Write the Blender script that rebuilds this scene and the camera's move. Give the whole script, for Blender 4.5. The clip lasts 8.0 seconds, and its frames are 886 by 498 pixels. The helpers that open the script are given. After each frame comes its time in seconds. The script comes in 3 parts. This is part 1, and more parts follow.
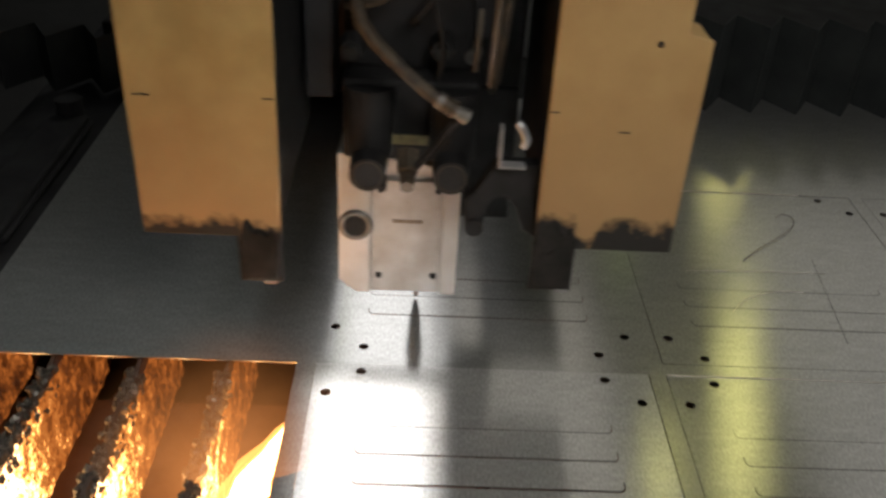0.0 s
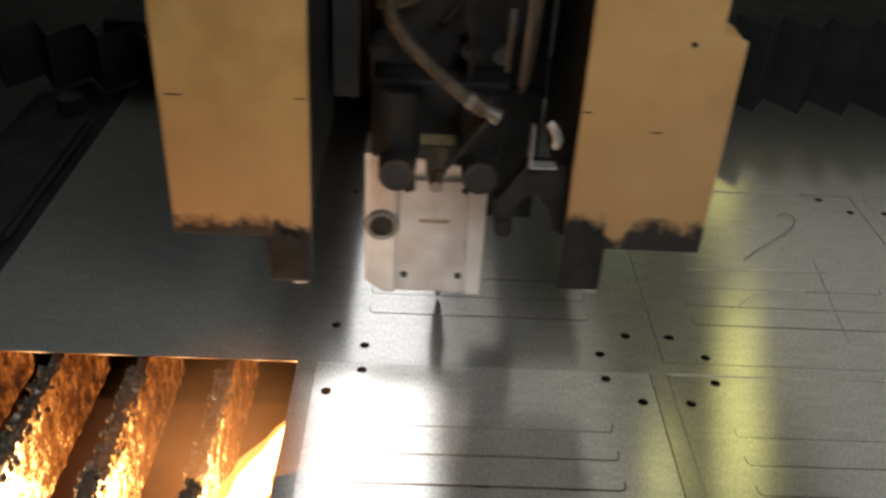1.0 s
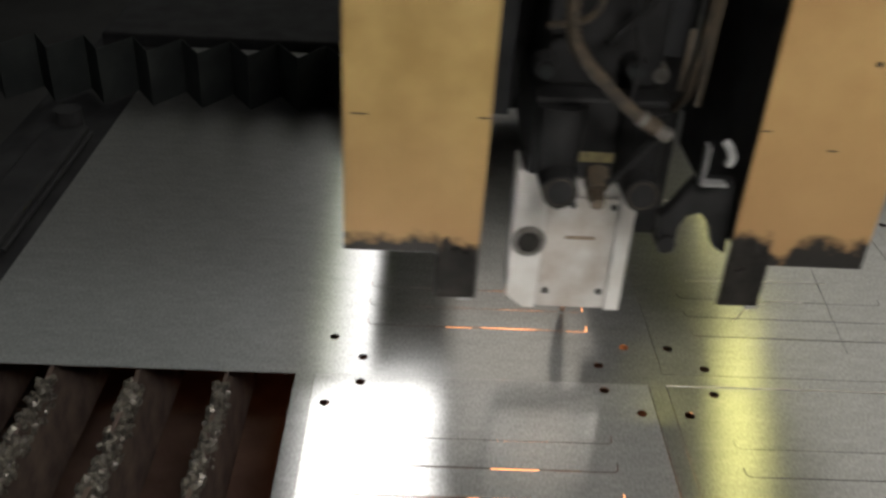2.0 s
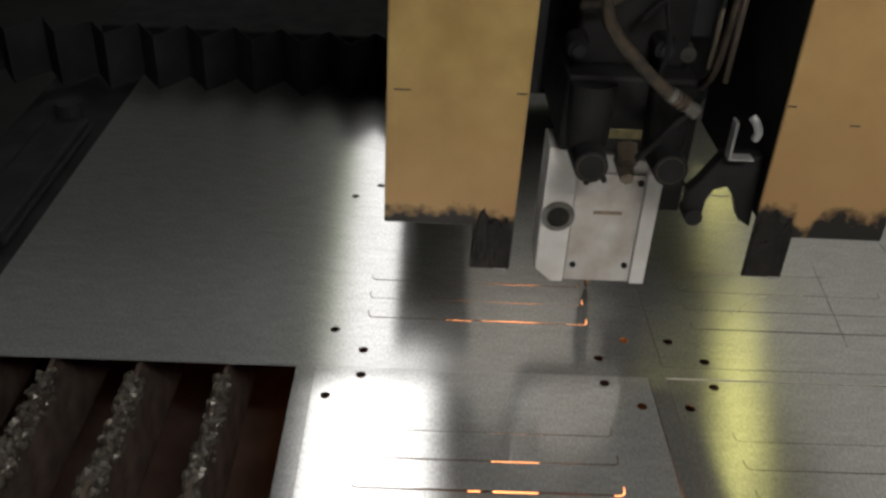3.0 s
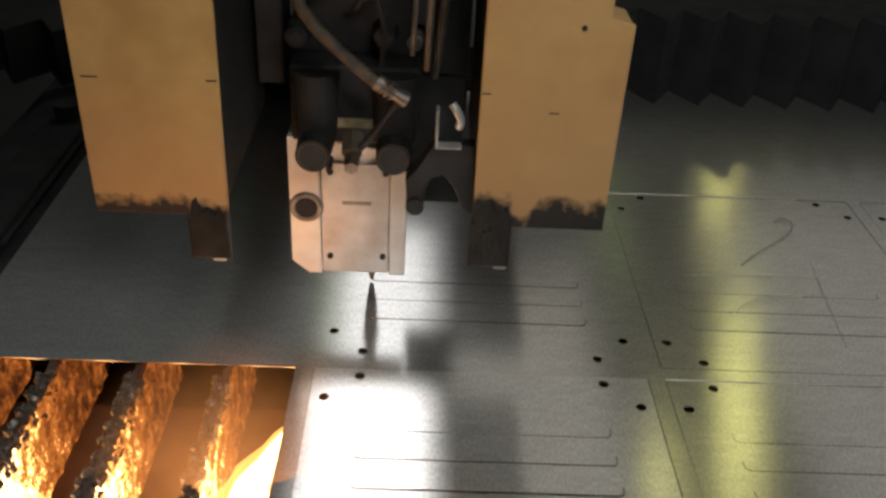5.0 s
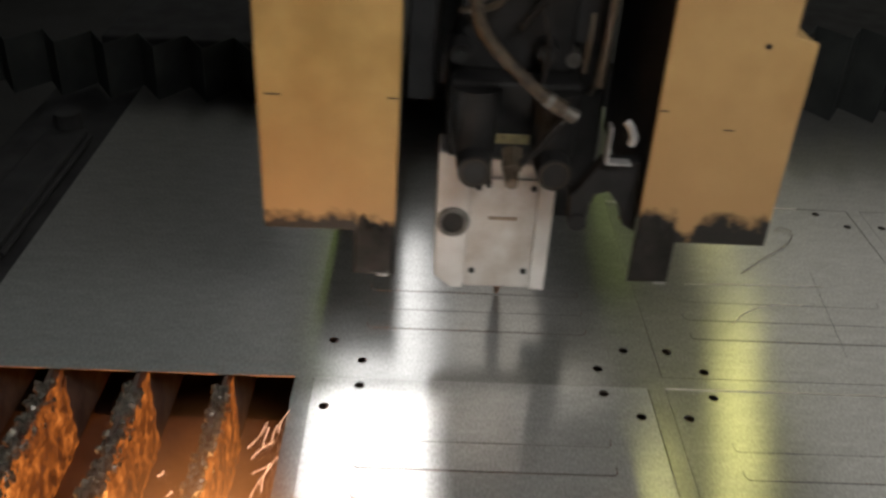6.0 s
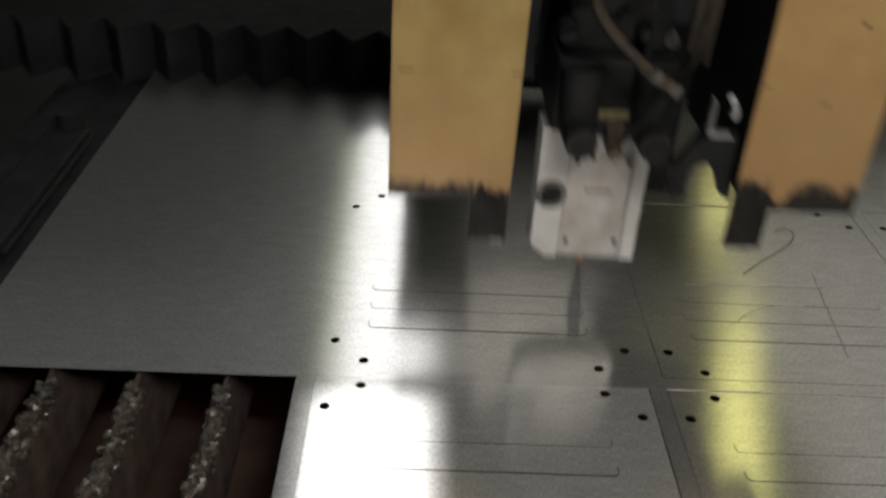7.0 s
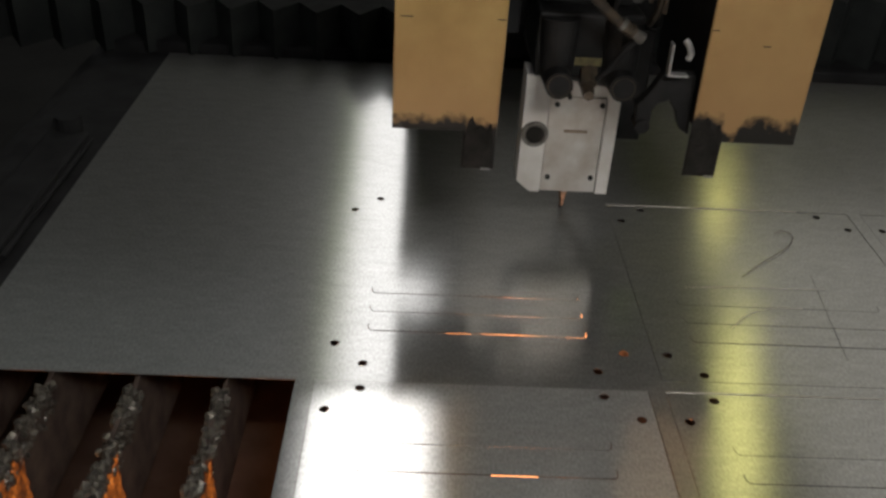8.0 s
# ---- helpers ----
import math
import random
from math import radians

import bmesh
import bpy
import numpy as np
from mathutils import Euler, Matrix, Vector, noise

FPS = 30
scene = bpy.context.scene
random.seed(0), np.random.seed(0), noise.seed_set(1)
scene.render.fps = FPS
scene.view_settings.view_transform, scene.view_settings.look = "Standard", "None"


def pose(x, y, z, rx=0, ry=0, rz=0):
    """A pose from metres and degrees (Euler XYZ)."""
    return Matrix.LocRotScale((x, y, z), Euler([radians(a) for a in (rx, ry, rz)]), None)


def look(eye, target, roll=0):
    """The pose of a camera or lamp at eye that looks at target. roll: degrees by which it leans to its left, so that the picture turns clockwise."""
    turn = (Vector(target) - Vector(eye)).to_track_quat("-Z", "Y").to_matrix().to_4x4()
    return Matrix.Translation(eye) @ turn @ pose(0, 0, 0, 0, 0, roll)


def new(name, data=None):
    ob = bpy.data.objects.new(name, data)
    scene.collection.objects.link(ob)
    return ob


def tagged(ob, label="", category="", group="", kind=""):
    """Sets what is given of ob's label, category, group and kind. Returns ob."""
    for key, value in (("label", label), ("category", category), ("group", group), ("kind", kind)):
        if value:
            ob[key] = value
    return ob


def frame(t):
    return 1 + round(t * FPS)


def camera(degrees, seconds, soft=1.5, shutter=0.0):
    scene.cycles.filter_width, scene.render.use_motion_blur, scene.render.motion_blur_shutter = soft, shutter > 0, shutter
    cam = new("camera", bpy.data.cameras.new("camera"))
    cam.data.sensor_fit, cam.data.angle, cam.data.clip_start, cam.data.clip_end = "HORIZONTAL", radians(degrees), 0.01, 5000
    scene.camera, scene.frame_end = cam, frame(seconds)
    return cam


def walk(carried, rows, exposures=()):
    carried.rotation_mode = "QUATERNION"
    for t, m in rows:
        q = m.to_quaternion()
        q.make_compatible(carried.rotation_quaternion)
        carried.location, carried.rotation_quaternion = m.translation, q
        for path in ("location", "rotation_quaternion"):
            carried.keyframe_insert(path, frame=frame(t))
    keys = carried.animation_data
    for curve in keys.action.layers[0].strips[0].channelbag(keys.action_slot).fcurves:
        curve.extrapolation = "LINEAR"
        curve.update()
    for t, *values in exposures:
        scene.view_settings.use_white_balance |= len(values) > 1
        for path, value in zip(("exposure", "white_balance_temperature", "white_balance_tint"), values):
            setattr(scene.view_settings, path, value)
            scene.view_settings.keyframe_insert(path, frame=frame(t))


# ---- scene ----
from mathutils import geometry

# ================= camera =================
cam = camera(51.8, 8.0, soft=2.8, shutter=0.9)
EYE = Vector((0.0, 0.0, 0.5))
# seconds, yaw to the left, pitch: a phone on its rest that tips a little
AIM = [
    (0.0, -2.07, -32.78), (0.5, -2.00, -32.73), (1.0, -2.01, -32.86), (1.5, -2.10, -32.73), (2.0, -2.08, -32.14),
    (2.2, -2.08, -32.20), (3.3, -2.10, -32.72), (3.5, -2.11, -32.78), (4.0, -2.17, -32.68), (5.5, -2.13, -32.28), (6.0, -2.12, -31.93),
    (6.5, -2.08, -31.82), (7.0, -2.02, -31.93), (7.5, -2.09, -31.91), (8.0, -2.07, -31.75),
]


def aim(yaw, pitch):
    a, p = radians(yaw), radians(pitch)
    ahead = Vector((-math.sin(a) * math.cos(p), math.cos(a) * math.cos(p), math.sin(p)))
    return look(EYE, EYE + ahead, 3.38)


# the picture brightens a little whenever the fire is out of sight
EXPOSURES = [(0.0, 0.51), (0.5, 0.56), (1.0, 0.57), (1.5, 0.66), (2.0, 1.06), (2.2, 1.04), (3.3, 0.52), (3.5, 0.52), (4.0, 0.62), (5.5, 0.54), (6.0, 0.71), (6.5, 0.92), (7.0, 0.76), (7.5, 0.66), (8.0, 0.57)]
walk(cam, [(t, aim(yaw, pitch)) for t, yaw, pitch in AIM], EXPOSURES)

# ================= world and exposure =================
world = bpy.data.worlds.new("hall_air")
world.use_nodes = True
world.node_tree.nodes["Background"].inputs["Color"].default_value = (0.75, 0.85, 1.0, 1)
world.node_tree.nodes["Background"].inputs["Strength"].default_value = 0.02
scene.world = world


# ================= materials =================
def material(name, colour, rough=0.5, metal=0.0, second=None, scale=30.0, stretch=(1, 1, 1), bump=0.0, fine=400.0, spread=0.12, sheen=0.5, glow=None, strength=0.0):
    """A surface with colour patches, a fine grain in its gloss and a fine relief, in metres of the object."""
    m = bpy.data.materials.new(name)
    m.use_nodes = True
    n, l = m.node_tree.nodes, m.node_tree.links
    b = n["Principled BSDF"]
    b.inputs["Metallic"].default_value, b.inputs["Specular IOR Level"].default_value = metal, sheen
    co = n.new("ShaderNodeTexCoord")
    mp = n.new("ShaderNodeMapping")
    mp.inputs["Scale"].default_value = stretch
    l.new(co.outputs["Object"], mp.inputs["Vector"])
    big, small = n.new("ShaderNodeTexNoise"), n.new("ShaderNodeTexNoise")
    big.inputs["Scale"].default_value, big.inputs["Detail"].default_value = scale, 6
    small.inputs["Scale"].default_value, small.inputs["Detail"].default_value = fine, 3
    l.new(mp.outputs[0], big.inputs["Vector"]), l.new(mp.outputs[0], small.inputs["Vector"])
    ramp = n.new("ShaderNodeValToRGB")
    ramp.color_ramp.elements[0].position, ramp.color_ramp.elements[1].position = 0.35, 0.68
    ramp.color_ramp.elements[0].color = (*(second or [c * 0.72 for c in colour]), 1)
    ramp.color_ramp.elements[1].color = (*colour, 1)
    l.new(big.outputs[0], ramp.inputs[0]), l.new(ramp.outputs[0], b.inputs["Base Color"])
    mr = n.new("ShaderNodeMapRange")
    mr.inputs["To Min"].default_value, mr.inputs["To Max"].default_value = max(rough - spread, 0.03), min(rough + spread, 1)
    l.new(small.outputs[0], mr.inputs["Value"]), l.new(mr.outputs[0], b.inputs["Roughness"])
    if bump:
        bm = n.new("ShaderNodeBump")
        bm.inputs["Strength"].default_value, bm.inputs["Distance"].default_value = bump, 0.0006
        l.new(small.outputs[0], bm.inputs["Height"]), l.new(bm.outputs[0], b.inputs["Normal"])
    if glow:
        b.inputs["Emission Color"].default_value = (*glow, 1)
        b.inputs["Emission Strength"].default_value = strength
    return m


def rolled_steel(name, broad, dull=1.0, share=0.5, relief_depth=0.10, grain_size=1400):
    """Rolled steel: a sharp sheen over a broad one, with rolling grain, sparkle, faint stains and scuffs."""
    m = material(name, (0.60, 0.60, 0.59), broad, dull, (0.50, 0.50, 0.50), 7, (1, 1, 1), relief_depth, 0.8 * grain_size, 0.08)
    n, l = m.node_tree.nodes, m.node_tree.links
    b = n["Principled BSDF"]
    gloss, mix = n.new("ShaderNodeBsdfAnisotropic"), n.new("ShaderNodeMixShader")
    co, mp, grain, relief, rough = n.new("ShaderNodeTexCoord"), n.new("ShaderNodeMapping"), n.new("ShaderNodeTexNoise"), n.new("ShaderNodeBump"), n.new("ShaderNodeMapRange")
    mp.inputs["Scale"].default_value = (1.0, 0.45, 1.0)
    grain.inputs["Scale"].default_value, grain.inputs["Detail"].default_value = grain_size, 2
    l.new(co.outputs["Object"], mp.inputs["Vector"]), l.new(mp.outputs[0], grain.inputs["Vector"])
    # the rolling grain spreads the sheen along the sheet more than across it
    way = n.new("ShaderNodeCombineXYZ")
    way.inputs["X"].default_value = 1.0
    gloss.inputs["Anisotropy"].default_value = 0.42
    l.new(way.outputs[0], gloss.inputs["Tangent"])
    relief.inputs["Strength"].default_value, relief.inputs["Distance"].default_value = 0.045, 0.0006
    l.new(grain.outputs[0], relief.inputs["Height"]), l.new(relief.outputs[0], gloss.inputs["Normal"])
    stain = n.new("ShaderNodeTexNoise")
    stain.inputs["Scale"].default_value, stain.inputs["Detail"].default_value = 16, 8
    l.new(co.outputs["Object"], stain.inputs["Vector"])
    rough.inputs["From Min"].default_value, rough.inputs["From Max"].default_value = 0.3, 0.7
    rough.inputs["To Min"].default_value, rough.inputs["To Max"].default_value = 0.12, 0.16
    l.new(stain.outputs[0], rough.inputs["Value"]), l.new(rough.outputs[0], gloss.inputs["Roughness"])
    speck, streak, add, tone = n.new("ShaderNodeTexNoise"), n.new("ShaderNodeTexNoise"), n.new("ShaderNodeMath"), n.new("ShaderNodeValToRGB")
    speck.inputs["Scale"].default_value, speck.inputs["Detail"].default_value = 520, 4
    streak.inputs["Scale"].default_value, streak.inputs["Detail"].default_value = 60, 6
    l.new(mp.outputs[0], speck.inputs["Vector"])
    wide = n.new("ShaderNodeMapping")
    wide.inputs["Scale"].default_value = (0.6, 1.6, 1.0)
    l.new(co.outputs["Object"], wide.inputs["Vector"]), l.new(wide.outputs[0], streak.inputs["Vector"])
    add.operation, add.inputs[1].default_value = "MULTIPLY_ADD", 0.4
    l.new(streak.outputs[0], add.inputs[0]), l.new(speck.outputs[0], add.inputs[2])
    tone.color_ramp.elements[0].position, tone.color_ramp.elements[1].position = 0.50, 0.90
    tone.color_ramp.elements[0].color, tone.color_ramp.elements[1].color = (0.50, 0.50, 0.49, 1), (0.74, 0.74, 0.725, 1)
    l.new(add.outputs[0], tone.inputs[0]), l.new(tone.outputs[0], gloss.inputs["Color"]), l.new(tone.outputs[0], b.inputs["Base Color"])
    mix.inputs[0].default_value = share
    l.new(b.outputs[0], mix.inputs[1]), l.new(gloss.outputs[0], mix.inputs[2])
    l.new(mix.outputs[0], n["Material Output"].inputs["Surface"])
    return m


M_SHEET = rolled_steel("rolled_steel_sheet", 0.36, 0.50, 0.66)
# more diffuse copy of the sheet steel, added to brighten the nearest panel
M_PANEL = rolled_steel("diffuse_panel_steel", 0.40, 0.26, 0.50, 0.03, 1000)
M_KERF = material("bright_cut_edge", (0.65, 0.62, 0.58), 0.45, 0.6, None, 200)
M_DROSS = material("slag_crust", (0.24, 0.22, 0.185), 0.38, 0.4, (0.06, 0.054, 0.047), 160, bump=0.5, fine=500, spread=0.25)
M_SLAT = material("scorched_slat_steel", (0.17, 0.125, 0.10), 0.7, 0.2, (0.07, 0.05, 0.045), 40, bump=0.3, fine=350)
M_TRAY = material("rusty_tray_steel", (0.215, 0.135, 0.105), 0.85, 0.1, (0.13, 0.078, 0.062), 18, bump=0.4, fine=200)
M_BED = material("dark_bed_paint", (0.036, 0.037, 0.039), 0.9, 0.0, (0.023, 0.023, 0.025), 25, bump=0.1, sheen=0.15)
M_WHITE = material("soiled_white_enamel", (0.80, 0.79, 0.77), 0.42, 0.0, (0.66, 0.63, 0.59), 34, bump=0.05, fine=300)
M_PLATE = material("soiled_grey_plate", (0.66, 0.64, 0.61), 0.45, 0.1, (0.47, 0.42, 0.37), 42, bump=0.05, fine=300)
M_BLACK = material("black_plastic", (0.024, 0.024, 0.0245), 0.6, 0.0, (0.014, 0.014, 0.0145), 50, bump=0.1, sheen=0.2)
M_RUBBER = material("black_rubber_cloth", (0.046, 0.051, 0.051), 0.85, 0.0, (0.028, 0.032, 0.033), 20, bump=0.25, fine=250, sheen=0.2)
M_SOOT = material("soot_black", (0.036, 0.033, 0.030), 0.8, 0.0, (0.018, 0.017, 0.016), 60, bump=0.3, sheen=0.1)
M_STEEL = material("worn_steel", (0.26, 0.25, 0.24), 0.45, 0.7, (0.14, 0.13, 0.115), 80, bump=0.1)
M_CHROME = material("bright_chrome", (0.45, 0.45, 0.45), 0.35, 0.4, None, 60, spread=0.05)
M_HOSE = material("grimy_braided_hose", (0.088, 0.066, 0.042), 0.6, 0.0, (0.028, 0.022, 0.016), 90, bump=0.4)
M_CONDUIT = material("tan_conduit", (0.085, 0.066, 0.043), 0.6, 0.0, (0.05, 0.039, 0.028), 60)
M_BRASS = material("dirty_brass", (0.12, 0.09, 0.06), 0.5, 0.3, (0.05, 0.04, 0.03), 90)
M_LABEL = material("faded_yellow_label", (0.20, 0.17, 0.075), 0.6, 0.0, (0.12, 0.10, 0.05), 150)
M_SLIT = material("tan_slot", (0.30, 0.22, 0.15), 0.6, 0.0, None, 200)
M_COPPER = material("copper_nozzle", (0.75, 0.42, 0.28), 0.3, 1.0, (0.4, 0.22, 0.14), 120)
M_GLASS = material("dark_lens_glass", (0.010, 0.013, 0.016), 0.35, 0.0, None, 50, spread=0.03, sheen=0.3)
M_HALL = material("dark_hall_plaster", (0.05, 0.052, 0.055), 0.9, 0.0, (0.04, 0.042, 0.044), 2, bump=0.1, fine=40)
M_FLOOR = material("dark_concrete", (0.04, 0.04, 0.04), 0.9, 0.0, (0.025, 0.025, 0.025), 4, bump=0.2, fine=60)
M_TUBE = material("white_lamp", (0.9, 0.9, 0.9), 0.5, glow=(1.0, 0.98, 0.97), strength=1.4)
# glow of the fill lamp added in front of the head
M_FRONT_FILL = material("front_fill", (0.9, 0.9, 0.9), 0.5, glow=(1.0, 0.96, 0.90), strength=11.0)
M_AMBER_DIM = material("dim_amber_lamp", (0.9, 0.8, 0.3), 0.5, glow=(0.8, 1.0, 0.30), strength=0.38)
# glowing roof panels, added to lift the grey of the sheet
M_ROOF_FILL = material("roof_fill", (0.9, 0.9, 0.9), 0.5, glow=(1.0, 0.96, 0.88), strength=0.20)
M_ROOF_FILL_WARM = material("warm_roof_fill", (0.9, 0.9, 0.9), 0.5, glow=(1.0, 0.92, 0.80), strength=0.24)
M_ROOF_FILL_BLUE = material("blue_roof_fill", (0.9, 0.9, 0.9), 0.5, glow=(0.85, 0.95, 0.92), strength=0.042)
M_AMBER = material("amber_lamp", (0.9, 0.8, 0.3), 0.5, glow=(1.0, 0.95, 0.30), strength=1.7)
# strong glow of the unseen tongues added to light the slats
M_FLAME_FILL = material("flame_fill", (1.0, 0.5, 0.15), 0.9, glow=(1.0, 0.32, 0.06), strength=230.0)
M_HOT = material("white_hot_flame", (1.0, 0.8, 0.5), 0.9, glow=(1.0, 0.55, 0.20), strength=16.0)
M_ARC = material("blue_white_arc", (0.8, 0.95, 1.0), 0.9, glow=(0.30, 0.82, 1.0), strength=10.0)
M_STREAK = material("white_hot_streak", (1.0, 0.8, 0.6), 0.9, glow=(1.0, 0.50, 0.30), strength=3.6)
M_SPARK = material("hot_spark", (1.0, 0.7, 0.4), 0.9, glow=(1.0, 0.36, 0.12), strength=2.4)


def cover_paint():
    """Ochre enamel whose lower rim is scorched black in an uneven line."""
    m = material("ochre_enamel_scorched", (0.54, 0.385, 0.155), 0.55, 0.0, (0.40, 0.265, 0.10), 22, bump=0.06, fine=300, sheen=0.22)
    n, l = m.node_tree.nodes, m.node_tree.links
    b = n["Principled BSDF"]
    paint = b.inputs["Base Color"].links[0].from_socket
    co, sep = n.new("ShaderNodeTexCoord"), n.new("ShaderNodeSeparateXYZ")
    l.new(co.outputs["Object"], sep.inputs[0])
    ns = n.new("ShaderNodeTexNoise")
    ns.inputs["Scale"].default_value, ns.inputs["Detail"].default_value = 90, 2.5
    l.new(co.outputs["Object"], ns.inputs["Vector"])
    lift = n.new("ShaderNodeMath")
    lift.operation, lift.inputs[1].default_value, lift.inputs[2].default_value = "MULTIPLY_ADD", 0.030, 0.150
    l.new(ns.outputs[0], lift.inputs[0])
    # the scorch climbs higher on the tabs and on the wide half of the shouldered cover
    span, climb = n.new("ShaderNodeMapRange"), n.new("ShaderNodeValToRGB")
    span.inputs["From Min"].default_value, span.inputs["From Max"].default_value = -0.2, 0.2
    l.new(sep.outputs["X"], span.inputs["Value"]), l.new(span.outputs[0], climb.inputs[0])
    e = climb.color_ramp.elements
    e[0].position, e[0].color, e[1].position, e[1].color = 0.0, (0.16, 0.16, 0.16, 1), 1.0, (0.62, 0.62, 0.62, 1)
    for p, v in ((0.12, 0.16), (0.17, 0.24), (0.20, 0.12), (0.24, 0.10), (0.27, 0.0), (0.5, 0.0), (0.72, 0.80), (0.765, 0.62), (0.785, 0.05), (0.80, 0.10), (0.82, 0.62), (0.86, 0.78), (0.89, 0.60)):
        e.new(p).color = (v, v, v, 1)
    rise = n.new("ShaderNodeMath")
    rise.operation, rise.inputs[1].default_value = "MULTIPLY_ADD", 0.022
    l.new(climb.outputs[0], rise.inputs[0]), l.new(lift.outputs[0], rise.inputs[2])
    edge = n.new("ShaderNodeMath")
    edge.operation = "SUBTRACT"
    l.new(sep.outputs["Z"], edge.inputs[0]), l.new(rise.outputs[0], edge.inputs[1])
    soft = n.new("ShaderNodeMapRange")
    soft.inputs["From Min"].default_value, soft.inputs["From Max"].default_value = -0.004, 0.006
    l.new(edge.outputs[0], soft.inputs["Value"])
    # the ochre turns browner towards the bottom
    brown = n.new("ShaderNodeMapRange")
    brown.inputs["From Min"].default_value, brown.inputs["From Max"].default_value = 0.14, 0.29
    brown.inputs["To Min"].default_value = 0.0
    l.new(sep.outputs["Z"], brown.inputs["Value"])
    # the shouldered cover is a browner ochre
    half, tan = n.new("ShaderNodeMath"), n.new("ShaderNodeMix")
    half.operation, half.inputs[1].default_value = "GREATER_THAN", 0.0
    l.new(sep.outputs["X"], half.inputs[0])
    amount = n.new("ShaderNodeMath")
    amount.operation, amount.inputs[1].default_value = "MULTIPLY", 0.38
    l.new(half.outputs[0], amount.inputs[0])
    tan.data_type = "RGBA"
    tan.inputs["B"].default_value = (0.53, 0.30, 0.145, 1)
    l.new(amount.outputs[0], tan.inputs["Factor"]), l.new(paint, tan.inputs["A"])
    paint = tan.outputs["Result"]
    toned_paint = n.new("ShaderNodeMix")
    toned_paint.data_type = "RGBA"
    toned_paint.inputs["A"].default_value = (0.42, 0.25, 0.12, 1)
    l.new(brown.outputs[0], toned_paint.inputs["Factor"]), l.new(paint, toned_paint.inputs["B"])
    mix = n.new("ShaderNodeMix")
    mix.data_type = "RGBA"
    mix.inputs["A"].default_value = (0.026, 0.024, 0.022, 1)
    l.new(soft.outputs[0], mix.inputs["Factor"]), l.new(toned_paint.outputs["Result"], mix.inputs["B"])
    l.new(mix.outputs["Result"], b.inputs["Base Color"])
    return m


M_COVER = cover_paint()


def molten():
    """Spatter and painted firelight on a slat: hot blotches that fade out away from the flame, clear between them."""
    m = bpy.data.materials.new("spatter_and_firelight")
    m.use_nodes = True
    n, l = m.node_tree.nodes, m.node_tree.links
    n.remove(n["Principled BSDF"])
    co, sep, mp = n.new("ShaderNodeTexCoord"), n.new("ShaderNodeSeparateXYZ"), n.new("ShaderNodeMapping")
    mp.inputs["Scale"].default_value = (1.0, 1.0, 0.7)
    l.new(co.outputs["Object"], sep.inputs[0]), l.new(co.outputs["Object"], mp.inputs["Vector"])
    coarse, fine = n.new("ShaderNodeTexNoise"), n.new("ShaderNodeTexNoise")
    coarse.inputs["Scale"].default_value, coarse.inputs["Detail"].default_value = 70, 3
    fine.inputs["Scale"].default_value, fine.inputs["Detail"].default_value = 330, 3
    l.new(mp.outputs[0], coarse.inputs["Vector"]), l.new(mp.outputs[0], fine.inputs["Vector"])
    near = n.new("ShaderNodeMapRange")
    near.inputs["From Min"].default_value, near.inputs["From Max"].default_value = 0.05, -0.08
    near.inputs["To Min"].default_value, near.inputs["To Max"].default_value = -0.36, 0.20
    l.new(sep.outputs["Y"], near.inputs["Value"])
    a, b = n.new("ShaderNodeMath"), n.new("ShaderNodeMath")
    a.operation, b.operation = "MULTIPLY_ADD", "MULTIPLY_ADD"
    a.inputs[1].default_value, b.inputs[1].default_value = 0.85, 0.62
    l.new(coarse.outputs[0], a.inputs[0]), l.new(near.outputs[0], a.inputs[2])
    l.new(fine.outputs[0], b.inputs[0]), l.new(a.outputs[0], b.inputs[2])
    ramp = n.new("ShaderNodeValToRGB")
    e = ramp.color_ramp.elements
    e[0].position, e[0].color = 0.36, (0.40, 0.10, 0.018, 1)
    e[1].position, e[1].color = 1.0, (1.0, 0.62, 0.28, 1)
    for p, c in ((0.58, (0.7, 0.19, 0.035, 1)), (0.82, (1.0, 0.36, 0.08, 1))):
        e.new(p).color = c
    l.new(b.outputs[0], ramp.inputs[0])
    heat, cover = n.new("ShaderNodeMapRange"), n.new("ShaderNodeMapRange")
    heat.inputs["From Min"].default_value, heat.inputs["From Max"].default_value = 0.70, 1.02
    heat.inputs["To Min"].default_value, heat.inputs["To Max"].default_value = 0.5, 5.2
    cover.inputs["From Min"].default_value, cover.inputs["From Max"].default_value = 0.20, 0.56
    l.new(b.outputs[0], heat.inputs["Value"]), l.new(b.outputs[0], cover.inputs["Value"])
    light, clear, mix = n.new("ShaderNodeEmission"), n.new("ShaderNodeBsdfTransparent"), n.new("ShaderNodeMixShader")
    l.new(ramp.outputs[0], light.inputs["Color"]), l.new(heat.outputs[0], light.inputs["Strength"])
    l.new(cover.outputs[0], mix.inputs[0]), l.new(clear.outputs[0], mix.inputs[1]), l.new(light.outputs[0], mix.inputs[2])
    l.new(mix.outputs[0], n["Material Output"].inputs["Surface"])
    return m


M_SLAT_GLOW = molten()


# ================= mesh helpers =================
def finish(name, bm, mat, parent=None, label="", smooth=False):
    me = bpy.data.meshes.new(name)
    bm.normal_update()
    bm.to_mesh(me)
    bm.free()
    if smooth:
        me.polygons.foreach_set("use_smooth", [True] * len(me.polygons))
    me.materials.append(mat)
    ob = new(name, me)
    ob.parent = parent
    if label:
        tagged(ob, label)
    return ob


def part(name, bm, mat, parent, label="", smooth=False):
    return finish(name, bm, mat, parent, label, smooth)


